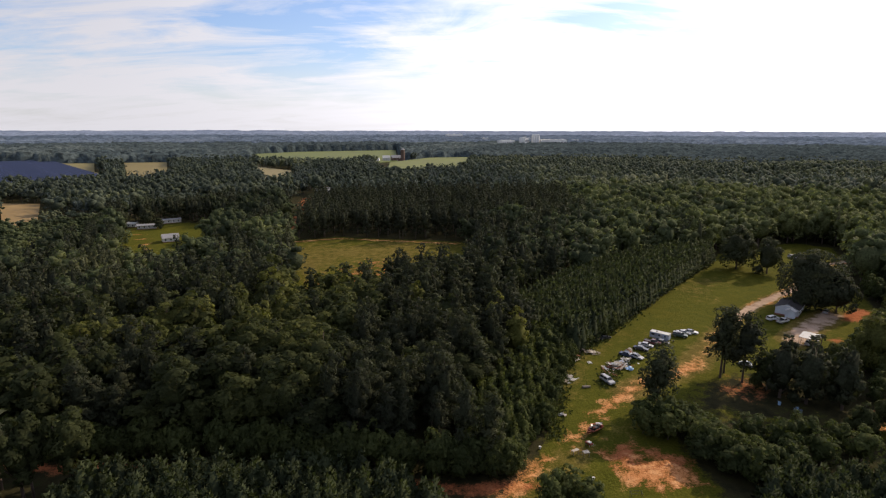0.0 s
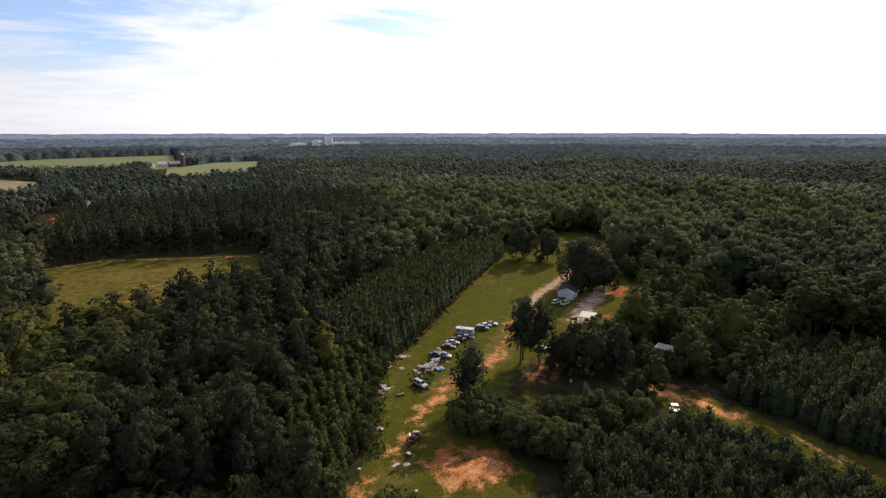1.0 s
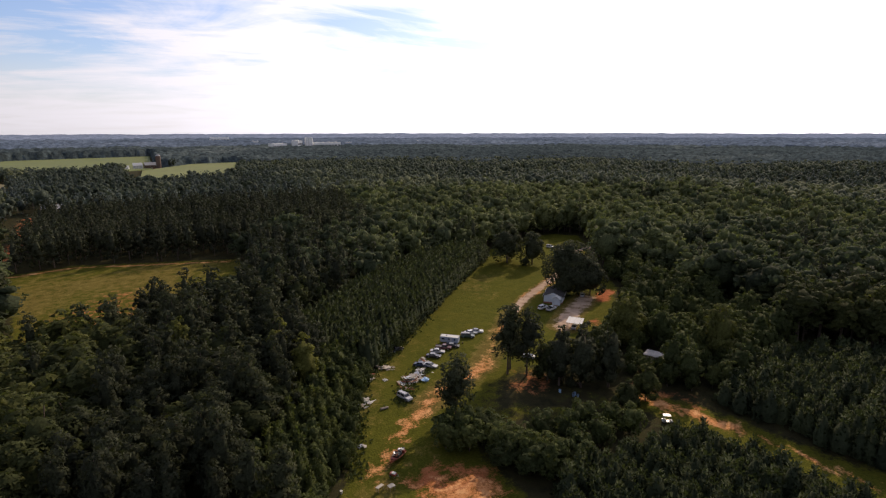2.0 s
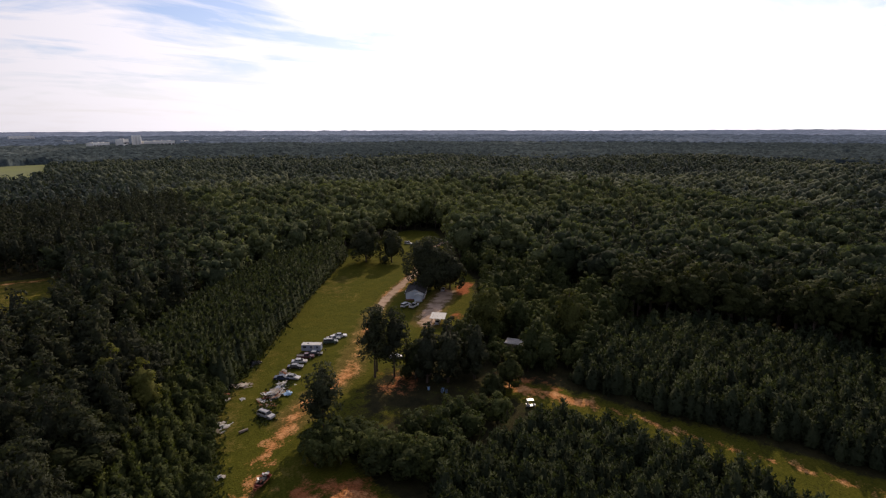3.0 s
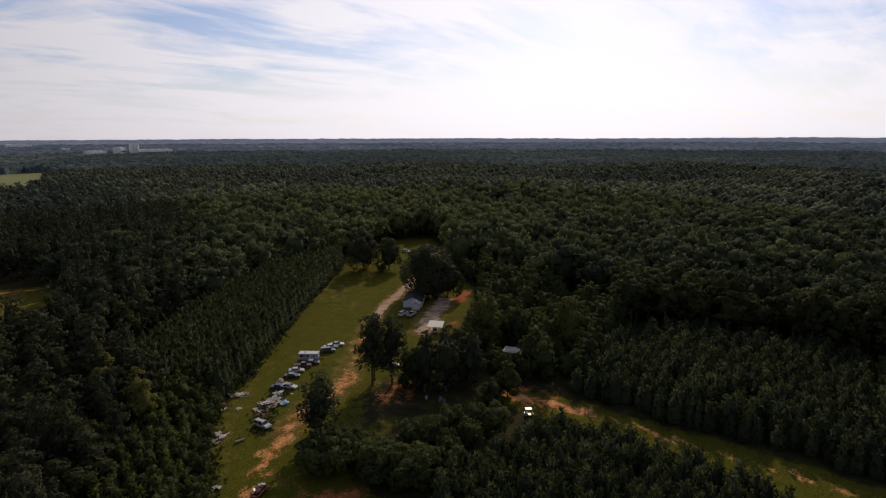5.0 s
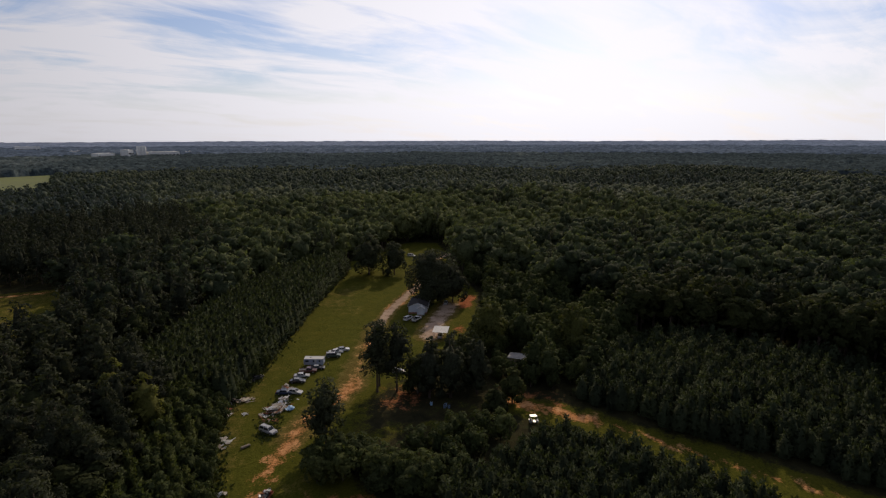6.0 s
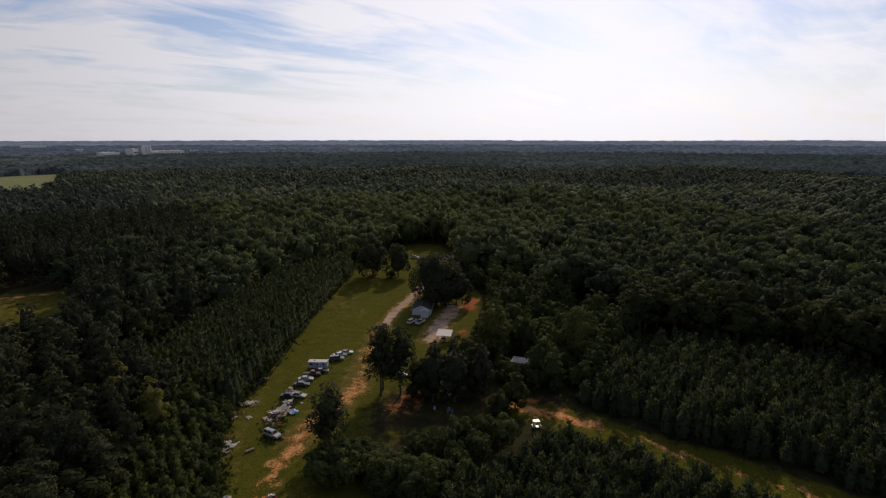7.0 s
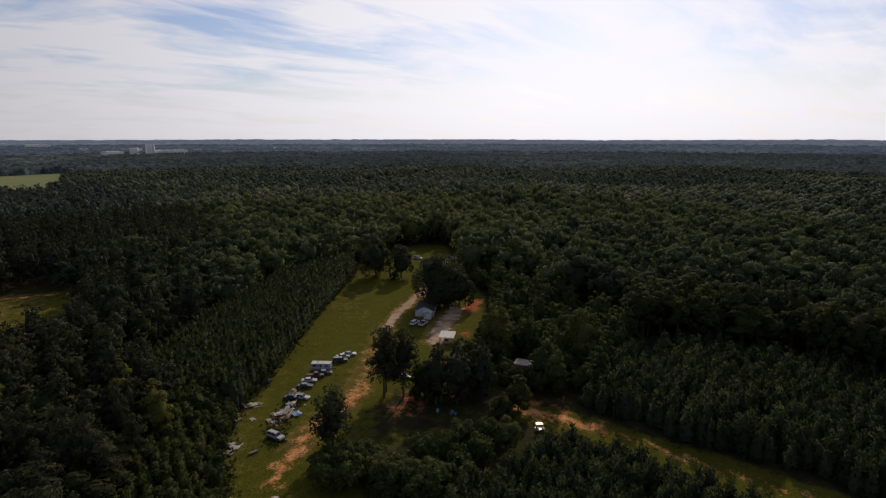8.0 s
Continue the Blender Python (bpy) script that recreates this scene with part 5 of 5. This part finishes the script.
def house(x, y, angle, length, width, wall, ridge, walls, roof, label, name="house", windows=3, chimney=False, base=0.3):
    """A gabled house along its own x, with walls of its own thickness, eaves, windows and a door."""
    top = thing(name, x, y, angle, label, name.replace("_", " "))
    half = width / 2
    part("foundation", box((length + 0.1, width + 0.1, base + 1.0), (0, 0, base / 2 - 0.5)), BRICK, top)
    for s in (-1, 1):
        part("wall", box((length - 0.36, 0.18, wall - base), (0, s * (half - 0.09), base + (wall - base) / 2)), walls, top)
        w = gable_wall(half, wall, ridge - 0.02, -length / 2 if s < 0 else length / 2 - 0.18, 0.18)
        part("gable_wall", w, walls, top)
        part("roof", roof_side(length, half, wall, ridge, s), roof, top)
        part("gutter", tube(0.06, 0.06, length + 0.6, (0, s * (half + 0.40), wall - 0.18), (0, 90, 0), 8), CREAM, top)
        for i in range(windows):
            window(top, -length / 2 + length * (i + 0.5) / windows, s * half, wall * 0.60, 0.9, 1.1, True)
        window(top, s * length / 2, -half * 0.45, wall * 0.60, 0.9, 1.1, False)
        part("bargeboard", box((0.05, width * 0.5, 0.16), (s * (length / 2 + 0.36), 0, ridge - (ridge - wall) * 0.5 + 0.02), turn=(0, 0, 0)), CREAM, top)
    door = part("door", box((0.95, 0.08, 2.02), (length * 0.08, -half - 0.02, base + 1.01), 0.01), CREAM, top, "cream front door")
    part("handle", box((0.05, 0.08, 0.05), (length * 0.08 + 0.38, -half - 0.09, base + 1.0)), STEEL, door)
    if chimney:
        part("chimney", box((0.7, 0.6, 1.6), (length * 0.2, 0.4, ridge + 0.3), 0.02), BRICK, top, "red brick chimney")
    return top


home = house(106.0, 170.0, 50, 10.2, 6.3, 2.45, 3.75, SIDING, SHINGLE, "pale blue house with a dark shingle roof under a tree")
# a small gabled porch before the near gable
for s in (-1, 1):
    part("porch_wall", box((2.2, 0.12, 2.2), (-6.2, -1.3 + s * 1.2, 1.1)), SIDING, home)
    rs = roof_side(2.3, 1.3, 2.25, 2.95, s, 0.2, 0.08)
    bmesh.ops.translate(rs, verts=rs.verts, vec=(-6.3, -1.3, 0))
    part("porch_roof", rs, WHITE_METAL, home, "pale metal porch roof")
pg = gable_wall(1.3, 2.25, 2.9, -7.3, 0.10)
bmesh.ops.translate(pg, verts=pg.verts, vec=(0, -1.3, 0))
part("porch_gable", pg, SIDING, home)
part("step", box((0.9, 1.4, 0.2), (-7.75, -1.3, 0.1), 0.02), TIMBER, home)


def carport(x, y, angle, length, width, h, roof, label, name="carport", walled=False):
    top = thing(name, x, y, angle, label, name)
    n = 6
    for i in range(n):
        w = width / n
        part("roof_sheet", box((length, w * 0.98, 0.05), (0, -width / 2 + w * (i + 0.5), h + 0.024 * (i % 2) + 0.10 * (i / n)), 0.01), roof, top, "pale sheet metal roofing")
    for s in (-1, 1):
        for k in (-1, 0, 1):
            part("post", box((0.10, 0.10, h + 0.4), (k * (length / 2 - 0.25), s * (width / 2 - 0.2), h / 2 - 0.2), 0.01), TIMBER, top)
        part("beam", box((length - 0.2, 0.10, 0.16), (0, s * (width / 2 - 0.2), h - 0.10), 0.01), TIMBER, top)
        if walled:
            part("wall", box((length - 0.7, 0.06, h - 0.3), (0, s * (width / 2 - 0.32), h / 2 - 0.1)), TIMBER, top, "weathered board wall")
    if walled:
        part("back_wall", box((0.06, width - 0.9, h - 0.3), (length / 2 - 0.45, 0, h / 2 - 0.1)), TIMBER, top, "weathered board wall")


carport(96.6, 144.2, 47, 5.9, 4.6, 2.4, WHITE_METAL, "open carport with a white metal roof beside the drive")
carport(101.6, 115.2, -58, 6.2, 3.8, 2.5, RUSTY_ROOF, "old board shed with a pale rusting tin roof", "shed", True)

# ---- yard clutter ----
PALE_BOARD = plain("bleached_boards", (0.38, 0.34, 0.29), 0.8, vary=0.35, scale=2.5, bump=0.3)
WHITE_SHEET = plain("dirty_white_sheet", (0.50, 0.49, 0.46), 0.6, vary=0.3, scale=1.5)
TARP = plain("blue_tarpaulin", (0.30, 0.48, 0.70), 0.5, vary=0.3, scale=1.5, bump=0.4)
RUST = plain("rust", (0.22, 0.075, 0.035), 0.8, 0.2, vary=0.5, scale=3.0, bump=0.4)
RED_PAINT = plain("faded_red_paint", (0.26, 0.048, 0.034), 0.5, vary=0.4, scale=2.0)
BLUE_PLASTIC = plain("blue_plastic", (0.13, 0.19, 0.28), 0.4, vary=0.2, scale=2.0)


def heap(name, x, y, angle, length, width, n, mats, label, category, seed, high_as=0.7, piece="board", big=1.0):
    """A loose pile of boards and sheets, each one its own part."""
    r = random.Random(seed)
    top = thing(name, x, y, angle, label, category)
    for _ in range(n):
        px, py = r.gauss(0, length / 4.2), r.gauss(0, width / 4.2)
        edge = max(0.0, 1 - (px / length * 2) ** 2 - (py / width * 2) ** 2)
        sheet = r.random() < 0.45
        size = (r.uniform(0.7, 1.7) * big, r.uniform(0.5, 1.1) * big, r.uniform(0.03, 0.10)) if sheet else (r.uniform(1.2, 2.6) * big, r.uniform(0.14, 0.3), r.uniform(0.05, 0.14))
        bm = box(size, (px, py, 0.10 + r.uniform(0.05, high_as) * edge), 0.012, (r.uniform(-16, 16), r.uniform(-14, 14), r.uniform(0, 180)))
        part("sheet" if sheet else piece, bm, r.choice(mats), top)
    return top


heap("scrap_heap", 41.4, 132.6, 34, 7.4, 4.4, 70, [WHITE_SHEET, WHITE_SHEET, PALE_BOARD, STEEL, TIMBER, RUST], "long heap of white sheets, boards and scrap metal", "scrap heap", 5, 1.0, big=1.15)
heap("scrap_heap", 44.6, 135.4, 20, 3.0, 2.2, 16, [WHITE_SHEET, STEEL, PALE_BOARD], "small heap of white panels beside the cars", "scrap heap", 6, 0.6)
heap("scrap_heap", 47.2, 141.2, 30, 3.0, 2.4, 14, [TIMBER, RUST, DARKTRIM, PALE_BOARD], "dark heap of scrap between parked cars", "scrap heap", 16, 0.8)
heap("timber_pile", 36.4, 141.2, -22, 5.4, 1.8, 18, [PALE_BOARD, TIMBER], "pile of bleached boards at the pines' edge", "timber pile", 7, 0.4, big=1.25)
heap("timber_pile", 32.4, 138.4, -14, 2.8, 1.4, 8, [PALE_BOARD, RUST], "small pile of old boards at the pines' edge", "timber pile", 8, 0.4)
heap("timber_pile", 31.2, 136.0, 22, 3.2, 1.2, 9, [WHITE_SHEET, PALE_BOARD], "small pile of pale boards at the pines' edge", "timber pile", 9, 0.3)
heap("scrap_heap", 28.2, 126.2, -68, 3.6, 1.8, 12, [WHITE_SHEET, PALE_BOARD], "scattered white panels in tall weeds", "scrap heap", 10, 0.4)
heap("scrap_heap", 26.6, 124.2, -50, 3.4, 2.0, 9, [WHITE_SHEET, STEEL, TIMBER], "scattered sheets and boards in tall weeds", "scrap heap", 11, 0.3)
heap("scrap_heap", 23.4, 109.0, -20, 2.2, 1.2, 6, [PALE_BOARD, STEEL], "a few pale panels in the weeds", "scrap heap", 12, 0.25, big=0.6)
heap("scrap_heap", 34.8, 134.6, -36, 1.6, 0.8, 5, [WHITE_SHEET], "a few pale scraps lying on the grass", "scrap heap", 13, 0.2, big=0.6)
heap("scrap_heap", 38.8, 128.2, -20, 3.0, 1.2, 7, [TIMBER, RUST], "rusty poles and boards in long grass", "scrap heap", 14, 0.3)


def log_bundle(x, y, angle):
    top = thing("log", x, y, angle, "short weathered log lying on the grass", "log")
    part("trunk", tube(0.30, 0.24, 1.9, (0, 0, 0.26), (0, 90, 0), 12, bevel=0.03), TIMBER, top)
    part("cut_end", tube(0.22, 0.22, 0.02, (-0.962, 0, 0.26), (0, 90, 0), 12), PALE_BOARD, top, "pale cut end")


log_bundle(31.0, 121.3, 8)


def tarpaulin(x, y, angle):
    r = np.random.RandomState(3)
    n = 9
    X, Y = np.meshgrid(np.linspace(-1.0, 1.0, n), np.linspace(-0.8, 0.8, n))
    Z = 0.22 + 0.16 * r.randn(n, n) + 0.25 * np.exp(-(X ** 2 + Y ** 2))
    v = np.stack([X + 0.08 * r.randn(n, n), Y + 0.08 * r.randn(n, n), np.maximum(Z, 0.06)], -1).reshape(-1, 3)
    under = v - (0, 0, 0.04)
    f = grid_faces(n, n)
    top = tagged(new("tarpaulin", mesh_of("tarpaulin", np.concatenate([v, under]), [f, f[:, ::-1] + n * n], TARP)), "crumpled pale blue tarpaulin lying on the grass", "tarpaulin")
    top.matrix_basis = pose(x, y, high(x, y) + 0.05, 0, 0, angle)


tarpaulin(43.9, 130.4, 34)


def boat(x, y, angle):
    """A small open boat, used as a bin for scrap."""
    top = thing("boat", x, y, angle, "small red and black open boat full of scrap", "boat")
    own = bmesh.new()
    rings = []
    for k in range(9):
        u = k / 8
        half = 0.95 * math.sin(math.pi * min(1.0, 0.22 + 0.9 * (1 - u) ** 0.8) * 0.5) * (1 - u ** 5)
        keel = 0.10 + 0.35 * u ** 3
        px = -2.2 + 4.5 * u
        rings.append([own.verts.new((px, s * half * w, z)) for s, w, z in ((-1, 1.0, 0.85), (-1, 0.8, 0.42 + keel * 0.4), (0, 0, keel), (1, 0.8, 0.42 + keel * 0.4), (1, 1.0, 0.85))])
    for a, b in zip(rings, rings[1:]):
        for i in range(4):
            own.faces.new((a[i], a[i + 1], b[i + 1], b[i]))
    own.faces.new(rings[0])
    bmesh.ops.solidify(own, geom=own.faces[:], thickness=0.06)
    part("hull", own, RED_PAINT, top, "faded red hull")
    part("rim", slab([(-2.2, -0.98), (-0.5, -1.0), (0.9, -0.86), (1.9, -0.42), (2.35, 0), (2.25, 0.05), (1.8, -0.3), (0.9, -0.74), (-0.5, -0.88), (-2.2, -0.86)], 0.84, 0.92), RUST, top, "rust-red gunwale")
    part("rim", slab([(-2.2, 0.98), (-0.5, 1.0), (0.9, 0.86), (1.9, 0.42), (2.35, 0), (2.25, -0.05), (1.8, 0.3), (0.9, 0.74), (-0.5, 0.88), (-2.2, 0.86)], 0.84, 0.92), RUST, top, "rust-red gunwale")
    part("engine_cover", box((1.3, 1.3, 0.75), (-0.3, 0, 0.85), 0.12), DARKTRIM, top, "black engine cover")
    part("seat", box((0.45, 1.5, 0.10), (1.0, 0, 0.70), 0.02), RED_PAINT, top)
    part("stern_panel", box((0.5, 1.5, 0.55), (-1.75, 0, 0.92), 0.06), RED_PAINT, top)
    part("stern_cushion", box((0.5, 0.8, 0.16), (-1.7, 0.15, 1.26), 0.05), WHITE_SHEET, top, "white cushion")
    for k, (px, py, mat) in enumerate(((0.55, 0.35, RUST), (0.2, -0.45, STEEL), (-0.9, 0.3, DARKTRIM), (-0.6, -0.35, RUST), (0.9, -0.2, TIMBER), (-1.2, -0.3, STEEL))):
        part("scrap_piece", box((0.7 - 0.06 * k, 0.32, 0.12 + 0.04 * (k % 3)), (px, py, 1.30 + 0.05 * (k % 2)), 0.02, (9 * k - 20, 14 - 6 * k, 37 * k)), mat, top)
    part("outboard_motor", box((0.35, 0.45, 0.8), (-2.45, 0, 0.75), 0.08), DARKTRIM, top)


boat(28.3, 102.6, 222)


def table(x, y, angle, w, d, h, label, mat):
    top = thing("table", x, y, angle, label, "table", "garden tables")
    part("tabletop", box((w, d, 0.06), (0, 0, h), 0.02), mat, top)
    for sx in (-1, 1):
        for sy in (-1, 1):
            part("leg", box((0.07, 0.07, h + 0.1), (sx * (w / 2 - 0.12), sy * (d / 2 - 0.10), h / 2 - 0.06), 0.01), TIMBER, top)
        part("rail", box((0.05, d - 0.2, 0.08), (sx * (w / 2 - 0.12), 0, h - 0.12)), TIMBER, top)


table(23.0, 95.2, 30, 1.5, 0.7, 0.8, "white-topped wooden bench table on trampled grass", PALE_BOARD)
table(24.9, 94.6, 18, 1.2, 1.0, 0.8, "square pale-topped table on trampled grass", PALE_BOARD)


def cart(x, y, angle):
    top = thing("garden_cart", x, y, angle, "small red garden cart beside the boat", "cart")
    part("tray", box((1.3, 0.8, 0.30), (0, 0, 0.62), 0.05), RED_PAINT, top)
    part("load", box((0.8, 0.6, 0.16), (0.1, 0, 0.82), 0.04), WHITE_SHEET, top, "pale boards in the tray")
    for s in (-1, 1):
        wheel(top, -0.35, s * 0.45, 0.26, 0.12)
        part("handle", tube(0.02, 0.02, 0.9, (0.95, s * 0.25, 0.66), (0, 80, 0), 6), STEEL, top)
        part("foot", box((0.06, 0.06, 0.5), (0.45, s * 0.3, 0.25)), STEEL, top)


cart(26.2, 97.8, -56)


def barrel(x, y, label, mat, lean=0):
    top = thing("barrel", x, y, 0, label, "barrel", "barrels")
    bm = tube(0.29, 0.29, 0.88, (0, 0, 0.44), (lean, 0, 0), 16, bevel=0.03)
    part("drum", bm, mat, top)
    for z in (0.28, 0.60):
        part("hoop", tube(0.305, 0.305, 0.03, (0, 0, z), (lean, 0, 0), 16), mat, top)
    part("lid", tube(0.26, 0.26, 0.03, (0, 0, 0.89), (0, 0, 0), 16), DARKTRIM, top)


barrel(72.4, 109.4, "blue plastic barrel in the shaded yard", BLUE_PLASTIC)
barrel(73.1, 108.7, "blue plastic barrel in the shaded yard", BLUE_PLASTIC)
barrel(73.0, 109.8, "pale blue plastic barrel in the shaded yard", TARP)
barrel(70.7, 112.3, "pale blue plastic barrel in the shaded yard", TARP)
barrel(47.2, 107.2, "white plastic barrel behind the bushes", WHITE_SHEET)


def golf_cart(x, y, angle):
    top = thing("golf_cart", x, y, angle, "white golf cart with a bright white roof", "golf cart")
    top.matrix_basis = top.matrix_basis @ Matrix.Diagonal((0.88, 0.88, 0.88, 1))
    part("body", profile([(-1.15, 0.32), (1.10, 0.30), (1.20, 0.62), (0.75, 0.78), (0.55, 0.42), (-0.25, 0.42), (-0.35, 0.72), (-1.15, 0.74)], 0.58, 0.02, 0.04), PAINTS["white"], top)
    part("seat", box((0.5, 1.0, 0.14), (-0.55, 0, 0.80), 0.05), DARKTRIM, top)
    part("backrest", box((0.12, 1.0, 0.45), (-0.85, 0, 1.05), 0.05), DARKTRIM, top)
    part("roof", box((1.75, 1.25, 0.10), (-0.15, 0, 1.86), 0.05), PAINTS["white"], top, "bright white roof")
    part("windscreen", box((0.03, 1.0, 0.75), (0.72, 0, 1.25)), GLASS, top)
    part("steering_wheel", tube(0.17, 0.17, 0.03, (0.35, 0.25, 1.0), (0, -60, 0), 12), DARKTRIM, top)
    for s in (-1, 1):
        for px in (0.72, -0.95):
            part("post", tube(0.025, 0.025, 1.15, (px, s * 0.54, 1.27), (0, 0, 0), 6), STEEL, top)
        for px in (0.80, -0.75):
            wheel(top, px, s * 0.52, 0.24, 0.18)


golf_cart(84.0, 92.6, -30)


def frame_stand(x, y, angle):
    top = thing("metal_stand", x, y, angle, "bare dark metal stand at the sand diggings", "stand")
    for sx in (-1, 1):
        for sy in (-1, 1):
            part("leg", tube(0.035, 0.035, 1.3, (sx * 0.95, sy * 0.4, 0.55), (0, 0, 0), 8), DARKTRIM, top)
        part("crossbar", tube(0.03, 0.03, 0.8, (sx * 0.95, 0, 1.18), (90, 0, 0), 8), DARKTRIM, top)
    for sy in (-1, 1):
        part("rail", tube(0.03, 0.03, 1.9, (0, sy * 0.4, 1.18), (0, 90, 0), 8), DARKTRIM, top)


frame_stand(30.5, 82.4, 0)


def bucket(x, y, lift, label):
    top = thing("bucket", x, y, 0, label, "bucket", lift=lift)
    part("pail", tube(0.20, 0.26, 0.5, (0, 0, 0.25), (0, 0, 0), 14), WHITE_SHEET, top)
    part("rim", tube(0.275, 0.275, 0.04, (0, 0, 0.49), (0, 0, 0), 14), WHITE_SHEET, top)


bucket(24.6, 87.4, 0.0, "white plastic bucket beside the bushes")
bucket(16.6, 97.0, 0.0, "white plastic bucket at the wood's edge")

# ---- far buildings ----
CONCRETE = plain("pale_concrete", (0.80, 0.80, 0.78), 0.8, vary=0.15, scale=0.1)
GREY_ROOF = plain("grey_roofing", (0.26, 0.26, 0.27), 0.7, vary=0.2, scale=0.6)
BARN_RED = plain("old_barn_boards", (0.13, 0.085, 0.065), 0.85, vary=0.3, scale=0.5)
house(-158.5, 297.5, 34, 8.2, 6.4, 2.4, 4.1, CREAM, GREY_ROOF, "far cream house with a grey roof in a green clearing")
house(-205.5, 342.0, -5, 5.5, 4.0, 2.3, 3.0, WHITE_METAL, WHITE_METAL, "far white shed at the wood's edge", "shed", 2)
house(-192.5, 335.5, 20, 11.0, 3.8, 2.4, 3.0, WHITE_METAL, GREY_ROOF, "far long white mobile home among trees", "mobile_home", 4)
house(-187.5, 354.5, 40, 12.0, 3.8, 2.4, 3.0, WHITE_METAL, GREY_ROOF, "far long white mobile home among trees", "mobile_home", 4)
house(-113.0, 470.0, 30, 14.0, 8.5, 4.5, 8.5, BRICK, GREY_ROOF, "far brick house with a grey roof between woods", "house", 4, True)
house(-134.0, 1066.0, 10, 14.0, 10.0, 6.0, 10.0, WHITE_METAL, WHITE_METAL, "far white barn with a bright metal roof", "barn", 3)
house(-116.0, 1070.0, 20, 18.0, 10.0, 6.0, 10.5, BARN_RED, GREY_ROOF, "far dark wooden barn beside a silo", "barn", 3)
house(-150.0, 1050.0, 0, 10.0, 8.0, 4.0, 6.5, CREAM, WHITE_METAL, "far pale farm shed with a metal roof", "barn", 2)


def silo(x, y, r, h, mat, label, name="silo"):
    top = thing(name, x, y, 0, label, "silo")
    part("drum", tube(r, r, h, (0, 0, h / 2 - 1), (0, 0, 0), 20), mat, top)
    part("cap", tube(r * 1.03, r * 0.25, r * 0.7, (0, 0, h - 1 + r * 0.35), (0, 0, 0), 20), GREY_ROOF, top)
    for k in range(1, 5):
        part("band", tube(r * 1.02, r * 1.02, 0.5, (0, 0, h * k / 5), (0, 0, 0), 20), mat, top)


silo(-102.0, 1062.0, 4.0, 22.0, BARN_RED, "far tall brown farm silo beside the barns")


def hall(x, y, angle, l, w, h, label, name="factory_hall", bays=8):
    top = thing(name, x, y, angle, label, name.replace("_", " "), lift=0.0)
    h = h + 9
    part("wall", box((l, w, h), (0, 0, h / 2 - 1)), CONCRETE, top)
    part("roof", box((l + 0.6, w + 0.6, 0.8), (0, 0, h - 0.6), 0.1), CONCRETE, top)
    for i in range(bays):
        px = -l / 2 + l * (i + 0.5) / bays
        win = part("window", box((l / bays * 0.7, 0.3, h * 0.12), (px, -w / 2 - 0.05, h * 0.72)), GREY_ROOF, top)
        part("pane", box((l / bays * 0.62, 0.3, h * 0.09), (px, -w / 2 - 0.12, h * 0.72)), GLASS, win)
    for i in range(bays // 2):
        part("roof_vent", box((2.5, 2.5, 2.0), (-l / 2 + l * (i + 0.5) / (bays // 2), 0, h + 0.7), 0.2), CONCRETE, top)


def tower(x, y, angle, w, h):
    top = thing("grain_elevator", x, y, angle, "far pale concrete grain elevator above the woods", "elevator")
    for i in range(3):
        for j in range(2):
            part("bin", tube(w / 5.6, w / 5.6, h * 0.94, (w * (i - 1) / 3.1, w * (j - 0.5) / 3.1, h * 0.47 - 1), (0, 0, 0), 16), CONCRETE, top)
    part("headhouse", box((w * 0.9, w * 0.55, h * 0.08), (0, 0, h * 0.96), 0.2), CONCRETE, top)


tower(241, 1726, 6, 22, 45)
hall(294, 1733, 6, 78, 34, 21, "far long pale factory building beside the elevator")
hall(206, 1722, 48, 22, 22, 27, "far pale factory block beside the elevator", bays=4)
hall(150, 1716, 40, 52, 22, 19, "far white factory building above the woods", bays=6)
hall(-12, 2560, 9, 75, 26, 30, "far white warehouse on the plain", "warehouse", 6)

hall(118, 2290, 4, 34, 18, 17, "far small white building on the plain", "warehouse", 4)
hall(288, 2275, -3, 26, 16, 16, "far small white building on the plain", "warehouse", 3)
hall(726, 2180, -12, 30, 16, 17, "far small white building on the plain", "warehouse", 3)
hall(420, 2000, -6, 24, 14, 16, "far small white building on the plain", "warehouse", 3)

# rows of solar panels
PANEL = plain("solar_glass", (0.022, 0.028, 0.062), 0.2, vary=0.15, scale=0.2)


def solar_rows():
    base = max(high(*q) for q in FAR_FIELDS["solar"]) + 0.4
    for i in range(28):
        k = i / 27
        length = 120 - 10 * k
        top = tagged(new("solar_row"), "far row of tilted dark blue solar panels", "solar panel", "solar rows")
        top.matrix_basis = pose(-445 - 335 * k, 600 + 365 * k, base, 0, 0, 42)
        part("panel", box((length, 5.0, 0.12), (0, 0, 2.2), 0, (24, 0, 0)), PANEL, top)
        for j in range(6):
            part("post", box((0.25, 0.25, 2.6), (-length / 2 + length * (j + 0.5) / 6, 0, 1.0)), STEEL, top)


solar_rows()
